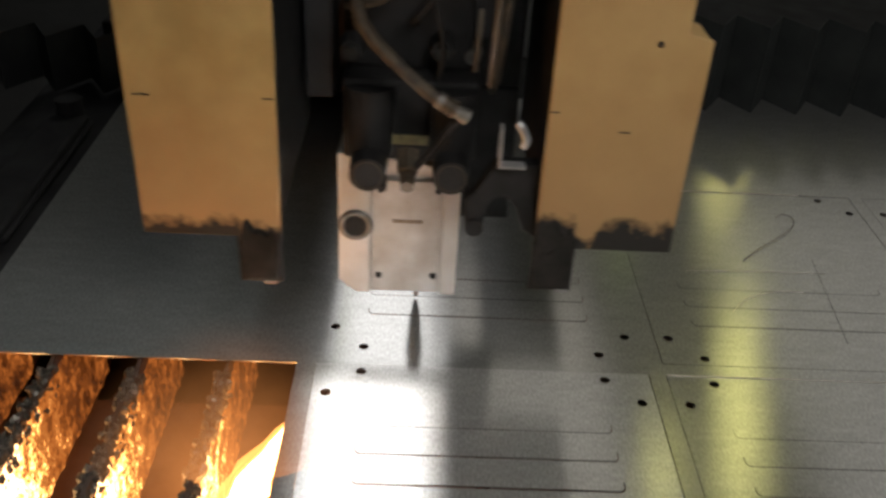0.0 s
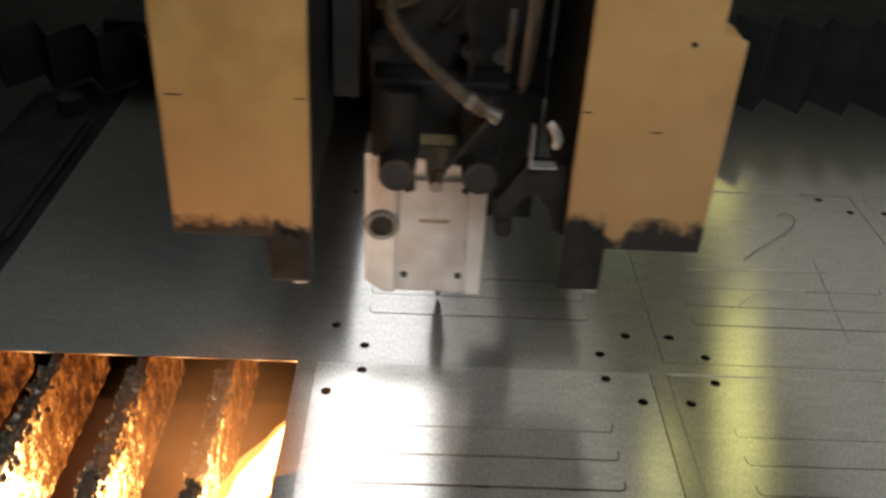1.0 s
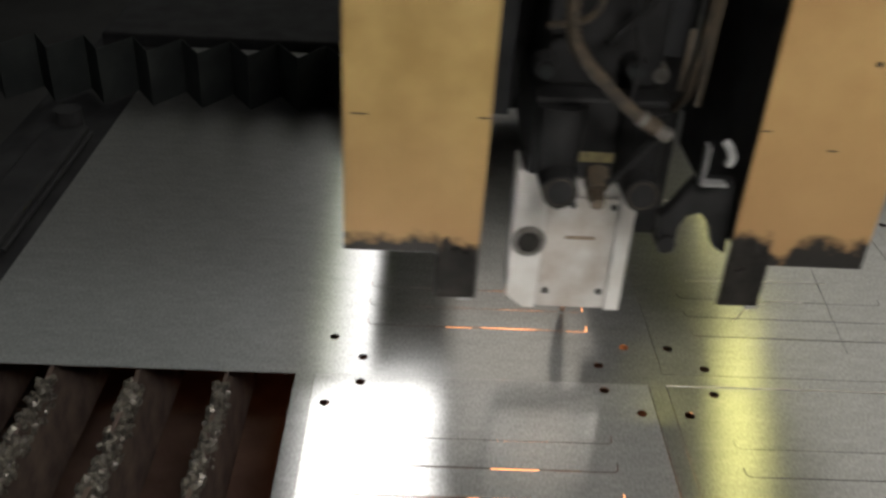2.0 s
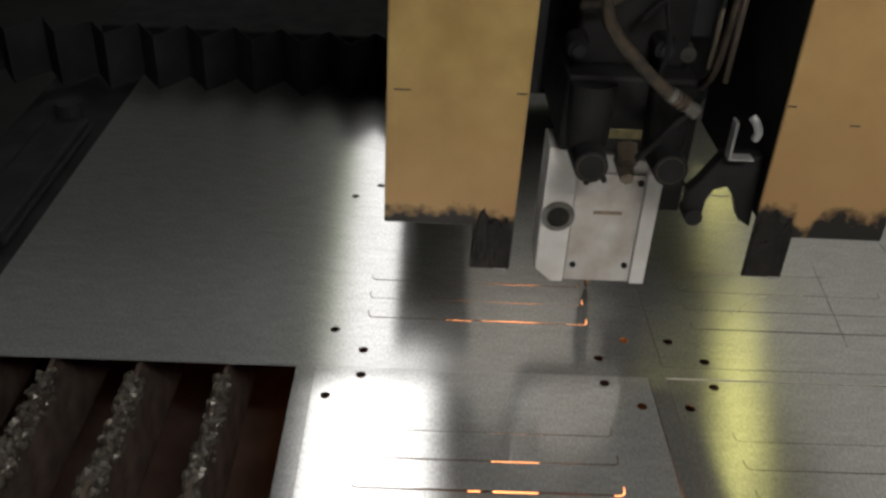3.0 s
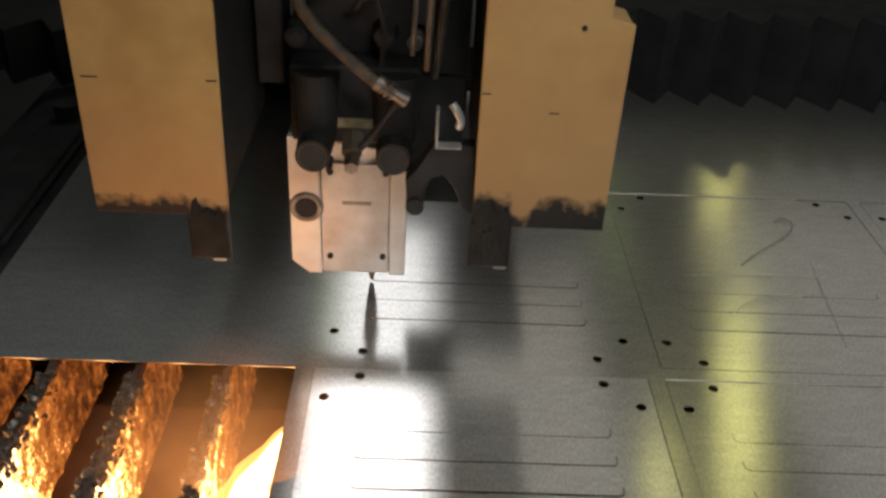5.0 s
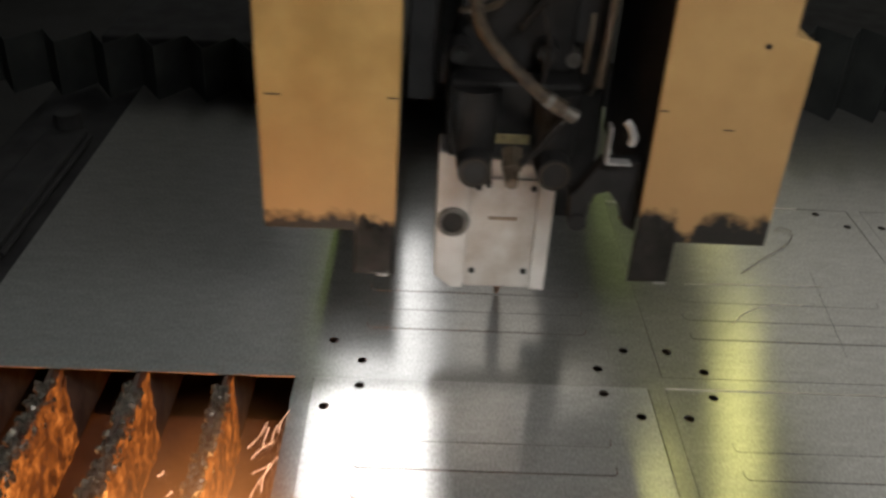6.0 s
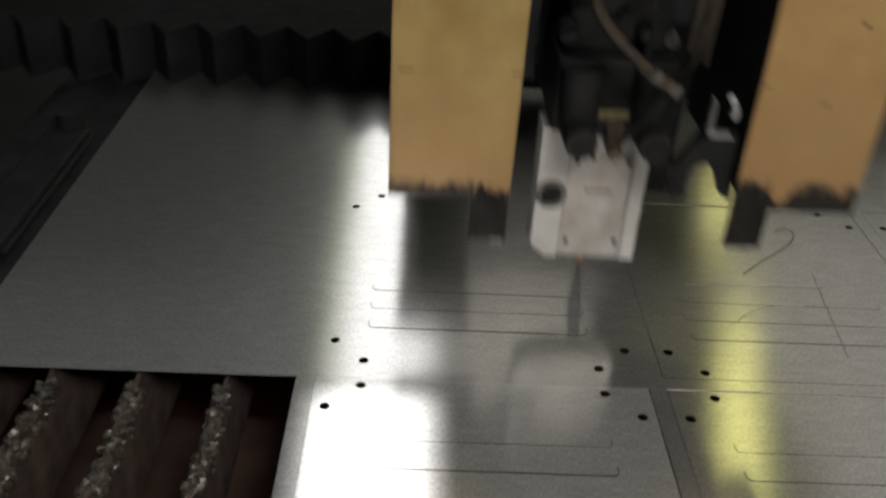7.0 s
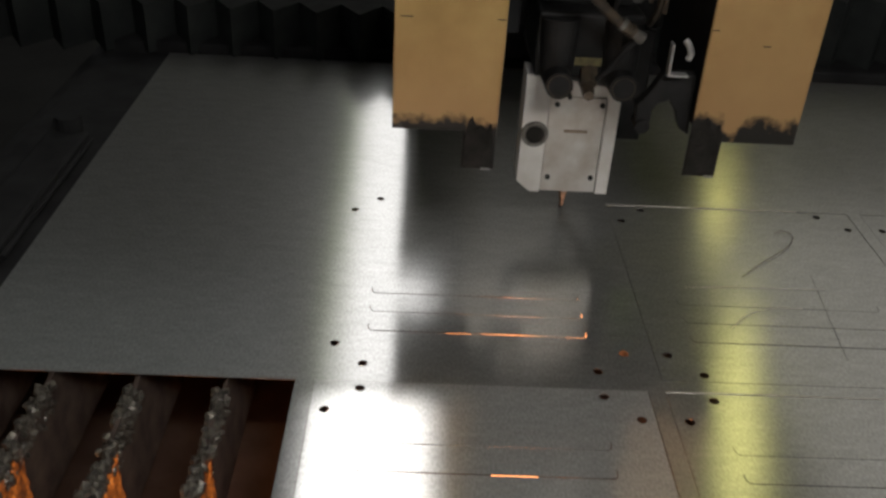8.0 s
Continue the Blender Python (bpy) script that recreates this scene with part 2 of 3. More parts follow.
def thing(name, label, category, group="", kind="", at=(0, 0, 0)):
    ob = new(name)
    ob.empty_display_size = 0.02
    ob.location = at
    return tagged(ob, label, category, group, kind)


def box(x0, x1, y0, y1, z0, z1, bevel=0.0, bm=None):
    bm = bm or bmesh.new()
    made = bmesh.ops.create_cube(bm, size=1, matrix=Matrix.Translation(((x0 + x1) / 2, (y0 + y1) / 2, (z0 + z1) / 2)) @ Matrix.Diagonal((x1 - x0, y1 - y0, z1 - z0, 1)))
    if bevel:
        edges = {e for v in made["verts"] for e in v.link_edges}
        bmesh.ops.bevel(bm, geom=list(edges), offset=bevel, segments=2, affect="EDGES", profile=0.5)
    return bm


def prism(outline, y0, y1, bevel=0.0):
    """An outline in x and z, drawn out along y."""
    bm = bmesh.new()
    f = bm.faces.new([bm.verts.new((x, y0, z)) for x, z in outline])
    out = bmesh.ops.extrude_face_region(bm, geom=[f])
    bmesh.ops.translate(bm, vec=(0, y1 - y0, 0), verts=[v for v in out["geom"] if isinstance(v, bmesh.types.BMVert)])
    bmesh.ops.recalc_face_normals(bm, faces=bm.faces)
    if bevel:
        bmesh.ops.bevel(bm, geom=list(bm.edges), offset=bevel, segments=2, affect="EDGES", profile=0.5)
    return bm


def rod(a, b, r0, r1=None, n=16, bm=None, caps=True):
    bm = bm or bmesh.new()
    a, b = Vector(a), Vector(b)
    turn = (b - a).to_track_quat("Z", "Y").to_matrix().to_4x4()
    bmesh.ops.create_cone(bm, cap_ends=caps, segments=n, radius1=r0, radius2=r0 if r1 is None else r1, depth=(b - a).length, matrix=Matrix.Translation((a + b) / 2) @ turn)
    return bm


def ring(centre, axis, r, thick, n=28, k=10):
    bm = bmesh.new()
    turn = Vector(axis).to_track_quat("Z", "Y").to_matrix()
    rows = []
    for i in range(n):
        a = 2 * math.pi * i / n
        rows.append([bm.verts.new(Vector(centre) + turn @ Vector(((r + thick * math.cos(b)) * math.cos(a), (r + thick * math.cos(b)) * math.sin(a), thick * math.sin(b)))) for b in (2 * math.pi * j / k for j in range(k))])
    for i in range(n):
        for j in range(k):
            bm.faces.new((rows[i][j], rows[(i + 1) % n][j], rows[(i + 1) % n][(j + 1) % k], rows[i][(j + 1) % k]))
    return bm


def smooth_line(points, steps):
    """Points along a smooth line through the given ones."""
    p = [Vector(q) for q in points]
    p = [2 * p[0] - p[1]] + p + [2 * p[-1] - p[-2]]
    out = []
    for i in range(1, len(p) - 2):
        for s in range(steps):
            t = s / steps
            out.append(0.5 * (2 * p[i] + (p[i + 1] - p[i - 1]) * t + (2 * p[i - 1] - 5 * p[i] + 4 * p[i + 1] - p[i + 2]) * t * t + (3 * p[i] - p[i - 1] - 3 * p[i + 1] + p[i + 2]) * t ** 3))
    return out + [p[-2]]


def tube(points, radius, steps=8, n=10, ripple=0.0):
    """A tube along a smooth line; ripple makes it corrugated."""
    bm, line, rows = bmesh.new(), smooth_line(points, steps), []
    for i, q in enumerate(line):
        way = line[min(i + 1, len(line) - 1)] - line[max(i - 1, 0)]
        turn = way.to_track_quat("Z", "Y").to_matrix()
        r = radius * (1 + ripple * (1 if i % 2 else -1))
        rows.append([bm.verts.new(q + turn @ Vector((r * math.cos(2 * math.pi * j / n), r * math.sin(2 * math.pi * j / n), 0))) for j in range(n)])
    for a, b in zip(rows, rows[1:]):
        for j in range(n):
            bm.faces.new((a[j], a[(j + 1) % n], b[(j + 1) % n], b[j]))
    bm.faces.new(rows[0][::-1]), bm.faces.new(rows[-1])
    return bm


# ================= the hall =================
def hall():
    for name, b in (("floor", (-4, 4, -3, 10, -1.0, -0.9)), ("wall_west", (-4.1, -4, -3, 10, -0.9, 2.2)), ("wall_east", (4, 4.1, -3, 10, -0.9, 2.2)),
                    ("wall_south", (-4, 4, -3.1, -3, -0.9, 2.2)), ("wall_north", (-4, 4, 10, 10.1, -0.9, 2.2))):
        tagged(finish(name, box(*b), M_FLOOR if name == "floor" else M_HALL), "plain dark grey hall surface behind the machine", "wall" if name != "floor" else "floor", kind="structure")
    tagged(finish("ceiling", box(-4.1, 4.1, -3.1, 10.1, 2.2, 2.3), M_HALL), "plain dark grey hall ceiling over the machine", "ceiling", kind="structure")


def ceiling_lamp(x0, y0, x1, y1, width, glow, label, z=2.0):
    """A lamp under the ceiling from (x0, y0) to (x1, y1)."""
    t = thing("ceiling_lamp", label, "lamp", "lamps under the ceiling", at=((x0 + x1) / 2, (y0 + y1) / 2, z))
    t.rotation_euler = (0, 0, -math.atan2(x1 - x0, y1 - y0))
    length = math.hypot(x1 - x0, y1 - y0)
    part("housing", box(-width / 2 - 0.02, width / 2 + 0.02, -length / 2 - 0.02, length / 2 + 0.02, 0.012, 0.2, 0.005), M_BED, t)
    if z < 1.9:
        for y in (-length / 2, length / 2):
            part("hanger", rod((0, y, 0.2), (0, y, 2.2 - z), 0.006), M_BED, t)
    part("diffuser", box(-width / 2, width / 2, -length / 2, length / 2, 0.0, 0.012), glow, t, "glowing diffuser")


def lamps():
    ceiling_lamp(-0.09, 2.1, -0.195, 7.0, 0.41, M_TUBE, "long white ceiling lamp along the machine")
    ceiling_lamp(-0.36, 2.9, -0.455, 7.0, 0.04, M_AMBER_DIM, "thin amber ceiling lamp beside the long white one")
    ceiling_lamp(1.2, 2.2, 1.52, 3.45, 0.11, M_AMBER, "amber ceiling lamp over the machine's far side")
    ceiling_lamp(1.74, 4.5, 1.80, 4.9, 0.15, M_AMBER, "short amber ceiling lamp over the machine's far side")
    ceiling_lamp(0.93, 2.2, 0.96, 2.55, 0.10, M_AMBER, "short amber ceiling lamp over the machine's far side")
    ceiling_lamp(1.07, 3.75, 1.07, 6.3, 0.05, M_AMBER_DIM, "thin amber ceiling lamp over the machine's far side")
    # three unseen roof panels, added to brighten the sheet
    ceiling_lamp(0.49, 1.5, 0.49, 3.7, 0.62, M_ROOF_FILL_WARM, "added dim warm fill panel between the lamps")
    ceiling_lamp(2.4, 0.6, 2.4, 4.6, 1.7, M_ROOF_FILL, "added broad milky fill panel along the hall")
    ceiling_lamp(-1.5, 0.6, -1.5, 3.6, 1.9, M_ROOF_FILL_BLUE, "added broad bluish fill panel along the hall")
    # unseen fill lamp, added to light the covers and block from the front
    ceiling_lamp(0.1, -0.35, 0.7, -0.35, 0.35, M_FRONT_FILL, "added daylight-white fill lamp over the machine's open front", 1.05)
    # a narrow hooded lamp, added to whiten the panel nearest the opening
    w = thing("panel_fill_lamp", "added narrow white lamp that whitens the cut panel", "lamp", at=(-0.031, -0.11, 1.6))
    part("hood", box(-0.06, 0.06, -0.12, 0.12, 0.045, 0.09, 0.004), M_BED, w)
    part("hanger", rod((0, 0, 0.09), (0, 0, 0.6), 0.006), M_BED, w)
    beam_lamp = bpy.data.lights.new("panel_fill_light", "AREA")
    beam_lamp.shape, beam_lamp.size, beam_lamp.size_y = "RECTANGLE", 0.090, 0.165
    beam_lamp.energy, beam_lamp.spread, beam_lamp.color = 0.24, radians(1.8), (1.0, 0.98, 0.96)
    lit = new("panel_fill_light", beam_lamp)
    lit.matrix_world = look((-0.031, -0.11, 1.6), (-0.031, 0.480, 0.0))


# ================= the bed =================
SLATS = [-0.446 + 0.0727 * i for i in range(17)]


def bed():
    t = thing("cutting_bed", "dark painted steel bed of the laser cutter, open on top", "machine bed", at=(0, 0, -0.9))
    for name, b in (("side_plate", (-0.52, -0.49, -0.2, 1.9, 0, 0.88)), ("side_plate", (1.0, 1.03, -0.2, 1.9, 0, 0.88)), ("end_plate", (-0.49, 1.0, -0.23, -0.2, 0, 0.88)), ("end_plate", (-0.49, 1.0, 1.9, 1.93, 0, 0.88))):
        part(name, box(*b, 0.003), M_BED, t)
    # far tray set lower, so that the sheet's shade is put into its shape
    part("tray", box(-0.49, 1.0, 0.775, 1.9, 0.50, 0.52), M_TRAY, t, "lowered far end of the scrap tray")
    part("tray", box(-0.49, 1.0, -0.2, 0.775, 0.66, 0.68), M_TRAY, t, "rust-brown scrap tray under the slats")
    # dark plate, added to keep the ground behind the sheet dark
    part("slat_mask", box(-0.49, 1.0, 1.352, 1.9, 0.86, 0.915, 0.004), M_BED, t, "added flat dark plate hiding the slats behind the sheet")
    # strip added to block the glow between sheet and rail
    part("glow_stop", box(-0.49, -0.3885, -0.2, 1.35, 0.86, 0.896), M_BED, t)
    rail = thing("side_rail", "dark square steel rail beside the sheet, ending in a knob", "rail", at=(0, 0, 0))
    part("bar", box(-0.455, -0.405, -0.1, 1.03, -0.02, 0.012, 0.004), M_BED, rail)
    part("lip", rod((-0.40, 0.75, 0.006), (-0.40, 1.02, 0.006), 0.003), M_BED, rail)
    part("knob", rod((-0.43, 1.035, 0.0), (-0.43, 1.035, 0.03), 0.016), M_BED, rail)


def slats():
    rng = random.Random(4)
    for x in SLATS[1:]:
        t = thing("slat", "scorched upright support slat crusted with slag along its top", "support slat", "slats under the sheet", at=(x, 0.8, 0))
        # a thin blade with a toothed upper edge
        bm, n = bmesh.new(), 110
        top, low = [], []
        for i in range(n + 1):
            y = -0.95 + 1.95 * i / n
            z = -0.005 - 0.006 * rng.random() - (0.004 if i % 4 < 2 else 0)
            w = 0.0015 + 0.0005 * rng.random()
            top.append([bm.verts.new((s * w, y, z)) for s in (-1, 1)])
            low.append([bm.verts.new((s * 0.0015, y, -0.106)) for s in (-1, 1)])
        for i in range(n):
            bm.faces.new((top[i][0], top[i][1], top[i + 1][1], top[i + 1][0]))
            bm.faces.new((top[i][1], low[i][1], low[i + 1][1], top[i + 1][1]))
            bm.faces.new((low[i][0], top[i][0], top[i + 1][0], low[i + 1][0]))
        part("blade", bm, M_SLAT, t)
        if -0.4 < x < -0.1:
            me, verts, faces = bpy.data.meshes.new("slag_crust"), [], []
            for i in range(650):
                y = -0.50 + 0.285 * rng.random()
                drop = rng.random() ** 1.8
                r = (0.0016 + 0.0028 * rng.random()) * (1 - 0.4 * drop)
                c = Vector(((-0.006 + 0.011 * rng.random()), y, -0.009 - 0.024 * drop))
                lump = bmesh.new()
                bmesh.ops.create_icosphere(lump, subdivisions=1, radius=r)
                base = len(verts)
                for v in lump.verts:
                    verts.append(c + Vector((v.co.x, v.co.y * 1.2, v.co.z * 1.3)) * (0.65 + 0.7 * rng.random()))
                faces += [[base + v.index for v in f.verts] for f in lump.faces]
                lump.free()
            me.from_pydata(verts, [], faces)
            me.materials.append(M_DROSS)
            ob = new("slag_crust", me)
            ob.parent = t
            tagged(ob, "glittering lumps of slag along the slat", kind="stuff")


# ================= the sheet and its cut panels =================
def flat_plate(outer, holes, thick=0.001):
    """A plate with its top at z = 0 from closed outlines in x and y: a triangle belongs to it where it lies inside an odd number of outlines."""
    points, edges, loops = [], [], [outer, *holes]
    for line in loops:
        base, k = len(points), len(line)
        points += [Vector((1000 * x, 1000 * y)) for x, y in line]
        edges += [(base + i, base + (i + 1) % k) for i in range(k)]
    pts, _, tris, *_ = geometry.delaunay_2d_cdt(points, edges, [], 0, 1e-5)
    pts = np.array([tuple(p) for p in pts])
    tris = np.array(tris)
    c = pts[tris].mean(1)
    inside = np.zeros(len(c), bool)
    for line in loops:
        q = 1000 * np.array(line)
        r = np.roll(q, -1, 0)
        for (x0, y0), (x1, y1) in zip(q, r):
            if y0 != y1:
                cross = (y0 > c[:, 1]) != (y1 > c[:, 1])
                inside ^= cross & (c[:, 0] < (x1 - x0) * (c[:, 1] - y0) / (y1 - y0) + x0)
    bm = bmesh.new()
    vs = [bm.verts.new((x / 1000, y / 1000, 0)) for x, y in pts]
    for a, b, d in tris[inside]:
        bm.faces.new((vs[a], vs[b], vs[d]))
    bmesh.ops.delete(bm, geom=[v for v in bm.verts if not v.link_faces], context="VERTS")
    bm.normal_update()
    rim = [e for e in bm.edges if len(e.link_faces) == 1]
    under = {v: bm.verts.new(v.co - Vector((0, 0, thick))) for v in list(bm.verts)}
    for e in rim:
        a, b = e.verts
        bm.faces.new((a, b, under[b], under[a]))
    for f in [f for f in bm.faces if len(f.verts) == 3]:
        bm.faces.new([under[v] for v in reversed(f.verts)])
    bmesh.ops.recalc_face_normals(bm, faces=bm.faces)
    return bm


def rect(x0, x1, y0, y1):
    return [(x0, y0), (x1, y0), (x1, y1), (x0, y1)]


def disc(x, y, r=0.0042, n=20):
    return [(x + r * math.cos(2 * math.pi * i / n), y + r * math.sin(2 * math.pi * i / n)) for i in range(n)]


def tab_cut(x0, y, length=0.2, w=0.00055, sag=0.0):
    """A narrow U: a long cut whose two ends turn away from the camera round a small radius."""
    path, r, up = [(x0, y + 0.010)], 0.005, 0.010
    for i in range(5):
        a = math.pi + math.pi / 2 * i / 4
        path.append((x0 + r + r * math.cos(a), y + r + r * math.sin(a)))
    for i in range(1, 8):
        path.append((x0 + r + (length - 2 * r) * i / 8, y))
    for i in range(5):
        a = 1.5 * math.pi + math.pi / 2 * i / 4
        path.append((x0 + length - r + r * math.cos(a), y + r + r * math.sin(a)))
    path.append((x0 + length, y + up))
    left, right = [], []
    for i, (x, yy) in enumerate(path):
        a, b = path[max(i - 1, 0)], path[min(i + 1, len(path) - 1)]
        d = math.hypot(b[0] - a[0], b[1] - a[1])
        nx, ny = -(b[1] - a[1]) / d, (b[0] - a[0]) / d
        middle = 1 + sag * math.sin(math.pi * i / (len(path) - 1))
        left.append((x + nx * w * middle, yy + ny * w * middle)), right.append((x - nx * w * 0.4, yy - ny * w * 0.4))
    return left + right[::-1]


PX = [-0.3765, -0.0795, 0.2175, 0.5145]
PW, PH, GAP = 0.281, 0.312, 0.0006
ROW_LOW, ROW_HIGH = 0.2795, 0.607


def corner_holes(x, y):
    """The two bores in each corner of a panel."""
    return [disc(px, py) for a, b in ((0.0117, 0.0356), (0.0385, 0.0088)) for px in (x + a, x + PW - a) for py in (y + b, y + PH - b)]


def sheet():
    holes = [rect(PX[0], PX[0] + PW, ROW_LOW, ROW_LOW + PH)]
    cut = [(PX[1], ROW_LOW, 0.25), (PX[2], ROW_LOW, 0.0), (PX[2], ROW_HIGH, -0.1), (PX[3], ROW_HIGH, 0.0), (PX[3], ROW_LOW, 0.0)]
    for x, y, _ in cut:
        # the nearest panel's kerf is widened so that the under-glow shows from the camera
        holes.append(rect(x - GAP, x + PW + (0.0009 if (x, y) == (PX[1], ROW_LOW) else GAP), y - GAP, y + PH + GAP))
    # the panel that is being cut: bores and tab cuts, its outline still whole
    bores = corner_holes(PX[1], ROW_HIGH)
    holes += [bores[i] for i in (0, 1, 2, 4, 5, 6)]
    holes += [tab_cut(-0.040, y, sag=s) for y, s in ((0.7225, 1.2), (0.6925, 0.3), (0.6625, 1.8))]
    holes.append(disc(PX[1] + PW - 0.0385, ROW_HIGH + PH - 0.0088, 0.0018))
    t = thing("steel_sheet", "large grey rolled steel sheet lying on the slats, partly cut", "sheet metal")
    part("web", flat_plate(rect(-0.386, 0.95, 0.02, 1.345), holes), M_SHEET, t)
    for x, y, tilt in cut:
        cuts = corner_holes(0, 0)
        first = 0.2397 if y == ROW_LOW else 0.1155
        cuts = [[(px - PW / 2, py - PH / 2) for px, py in c] for c in cuts]
        cuts += [tab_cut(0.0395 - PW / 2, first - 0.030 * i - PH / 2, w=0.0006 if x == PX[1] else 0.00038, sag=(0.4, 1.5, 2.5)[i]) for i in range(3)]
        p = part("cut_panel", flat_plate(rect(-PW / 2, PW / 2, -PH / 2, PH / 2), cuts), M_PANEL if x == PX[1] else M_SHEET, t, "panel cut free, with corner bores and tab cuts")
        p.matrix_basis = pose(x + PW / 2, y + PH / 2, -0.0002, tilt, 0, 0)
    for x0, x1, y in ((0.2175, 0.4985, 0.5920), (0.2175, 0.44, 0.9195)):
        part("cut_burr", box(x0, x1, y - 0.0004, y + 0.0004, -0.0004, 0.0004), M_KERF, t, "bright burr along a cut")


def swarf():
    for points, r, mat, label in (
            ([(0.300, 0.686, 0.0012), (0.318, 0.705, 0.002), (0.345, 0.717, 0.003), (0.379, 0.7215, 0.0012)], 0.0004, M_KERF, "bright thread of swarf lying on the sheet"),
            ([(0.335, 0.775, 0.0012), (0.36, 0.80, 0.0015), (0.40, 0.835, 0.002), (0.415, 0.86, 0.002), (0.408, 0.872, 0.0015), (0.397, 0.866, 0.0012)], 0.0004, M_SLAT, "dark curl of swarf lying on the sheet"),
            # a thin dark thread in place of a scratch
            ([(0.4087, 0.782, 0.0006), (0.401, 0.712, 0.0005), (0.3932, 0.643, 0.0006)], 0.00017, M_SOOT, "dark thread standing in for a scratch on the sheet"),
            ([(0.270, 0.752, 0.001), (0.33, 0.755, 0.001), (0.414, 0.757, 0.001)], 0.0003, M_KERF, "bright thread of swarf lying on the sheet")):
        # each lies on the sheet
        tagged(finish("swarf_thread", tube(points, r, 8, 6), mat), label, "swarf", "swarf on the sheet")


# ================= the head and its gantry =================
def crust(x0, x1, z0, z1, seed):
    """A lumpy plate of baked soot with a ragged rim on the front of a cover."""
    bm, rows, nx, nz = bmesh.new(), [], 26, 18
    for i in range(nx + 1):
        row = []
        for j in range(nz + 1):
            x, z = x0 + (x1 - x0) * i / nx, z0 + (z1 - z0) * j / nz
            rag = noise.noise(Vector((x * 140, z * 140, seed)))
            side = min(i, nx - i) / nx
            if j > nz / 2:
                z += (z1 - z0) * (0.30 * rag + 0.16 * noise.noise(Vector((x * 420, 0, seed))) - (0.25 if side < 0.08 else 0)) * (2 * j / nz - 1)
            rim = min(i, nx - i, j, nz - j) == 0
            row.append(bm.verts.new((x, -0.1552 if rim else -0.1570 - 0.0014 * abs(noise.noise(Vector((x * 300, z * 300, seed + 5)))), z)))
        rows.append(row)
    for a, b in zip(rows, rows[1:]):
        for j in range(nz):
            bm.faces.new((a[j], b[j], b[j + 1], a[j + 1]))
    return bm


HEAD = Vector((0.164, 0.908, 0.0))


def cutting_head():
    h = thing("laser_carriage", "laser cutting head with white block, ochre covers and hoses", "laser carriage", at=HEAD)
    # ochre covers, each a bent plate with a narrow tab at its inner corner
    top = 0.52
    left = [(-0.189, 0.159), (-0.125, 0.159), (-0.125, 0.122), (-0.095, 0.122), (-0.0915, top), (-0.189, top)]
    right = [(0.0805, 0.125), (0.1085, 0.125), (0.1085, 0.159), (0.176, 0.159), (0.176, 0.313), (0.160, 0.317), (0.160, top), (0.0785, top)]
    for outline, label in ((left, "ochre cover with a scorched lower rim"), (right, "ochre cover with a shoulder and scorched lower rim")):
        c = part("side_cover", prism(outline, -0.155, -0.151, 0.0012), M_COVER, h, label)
        xs = [x for x, _ in outline]
        part("cover_lining", box(min(xs) + 0.004, max(xs) - (0.02 if max(xs) > 0 else 0.004), -0.151, 0.02, 0.17, top - 0.01, 0.002), M_BLACK, c, "black inner side of the cover")
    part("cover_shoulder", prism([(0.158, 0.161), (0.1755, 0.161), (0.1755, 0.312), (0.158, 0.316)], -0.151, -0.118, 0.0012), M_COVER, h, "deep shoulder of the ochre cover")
    part("terminal_plate", box(0.034, 0.053, -0.062, -0.056, 0.275, 0.42, 0.001), M_BED, h)
    part("terminal_lamp", rod((0.034, -0.066, 0.262), (0.034, -0.050, 0.262), 0.006, 0.007, n=16), M_STEEL, h)
    for x0, x1, z0, z1, seed in ((-0.1245, -0.0965, 0.1225, 0.166, 1), (0.0795, 0.1095, 0.1245, 0.174, 2)):
        k = part("soot_crust", crust(x0, x1, z0, z1, seed), M_SOOT, h, "lumpy black soot crust on the cover's rim", True)
        # the highlight at the tab's corner, put in as a bright sliver
        part("edge_glint", box(x1 - 0.011, x1 - 0.002, -0.1600, -0.1590, z0 + 0.001, z0 + 0.003, 0.0003), M_CHROME, k, "bright sliver painted as a highlight")
    # white block
    part("body", prism([(-0.063, 0.071), (-0.049, 0.059), (0.0315, 0.059), (0.0315, 0.172), (-0.063, 0.186)], -0.070, -0.040, 0.001), M_WHITE, h)
    column = prism([(-0.0632, 0.071), (-0.049, 0.0588), (-0.0385, 0.0588), (-0.0385, 0.155), (-0.046, 0.186), (-0.0632, 0.186)], -0.076, -0.070, 0.0008)
    part("left_column", column, M_WHITE, h)
    part("front_plate", prism([(-0.0375, 0.0595), (0.0178, 0.0595), (0.0178, 0.163), (-0.0375, 0.163)], -0.0735, -0.070, 0.0006), M_PLATE, h, "soiled grey front plate")
    part("right_strip", box(0.0188, 0.0317, -0.0755, -0.070, 0.0588, 0.172, 0.0008), M_WHITE, h)
    port = part("port", ring((-0.0497, -0.0762, 0.1237), (0, 1, 0), 0.0112, 0.0026), M_STEEL, h, smooth=True)
    part("port_glass", rod((-0.0497, -0.0785, 0.1237), (-0.0497, -0.070, 0.1237), 0.0090, n=28), M_SOOT, port, "dark round glass")
    part("slot_plate", box(-0.0206, 0.0031, -0.0745, -0.0735, 0.1258, 0.1288, 0.0004), M_SLIT, h, "tan slot")
    for x, z in ((-0.0302, 0.1555), (0.0143, 0.156), (-0.0313, 0.0757), (0.0129, 0.0765)):
        part("screw", rod((x, -0.0752, z), (x, -0.0730, z), 0.0026, n=14), M_BLACK, h)
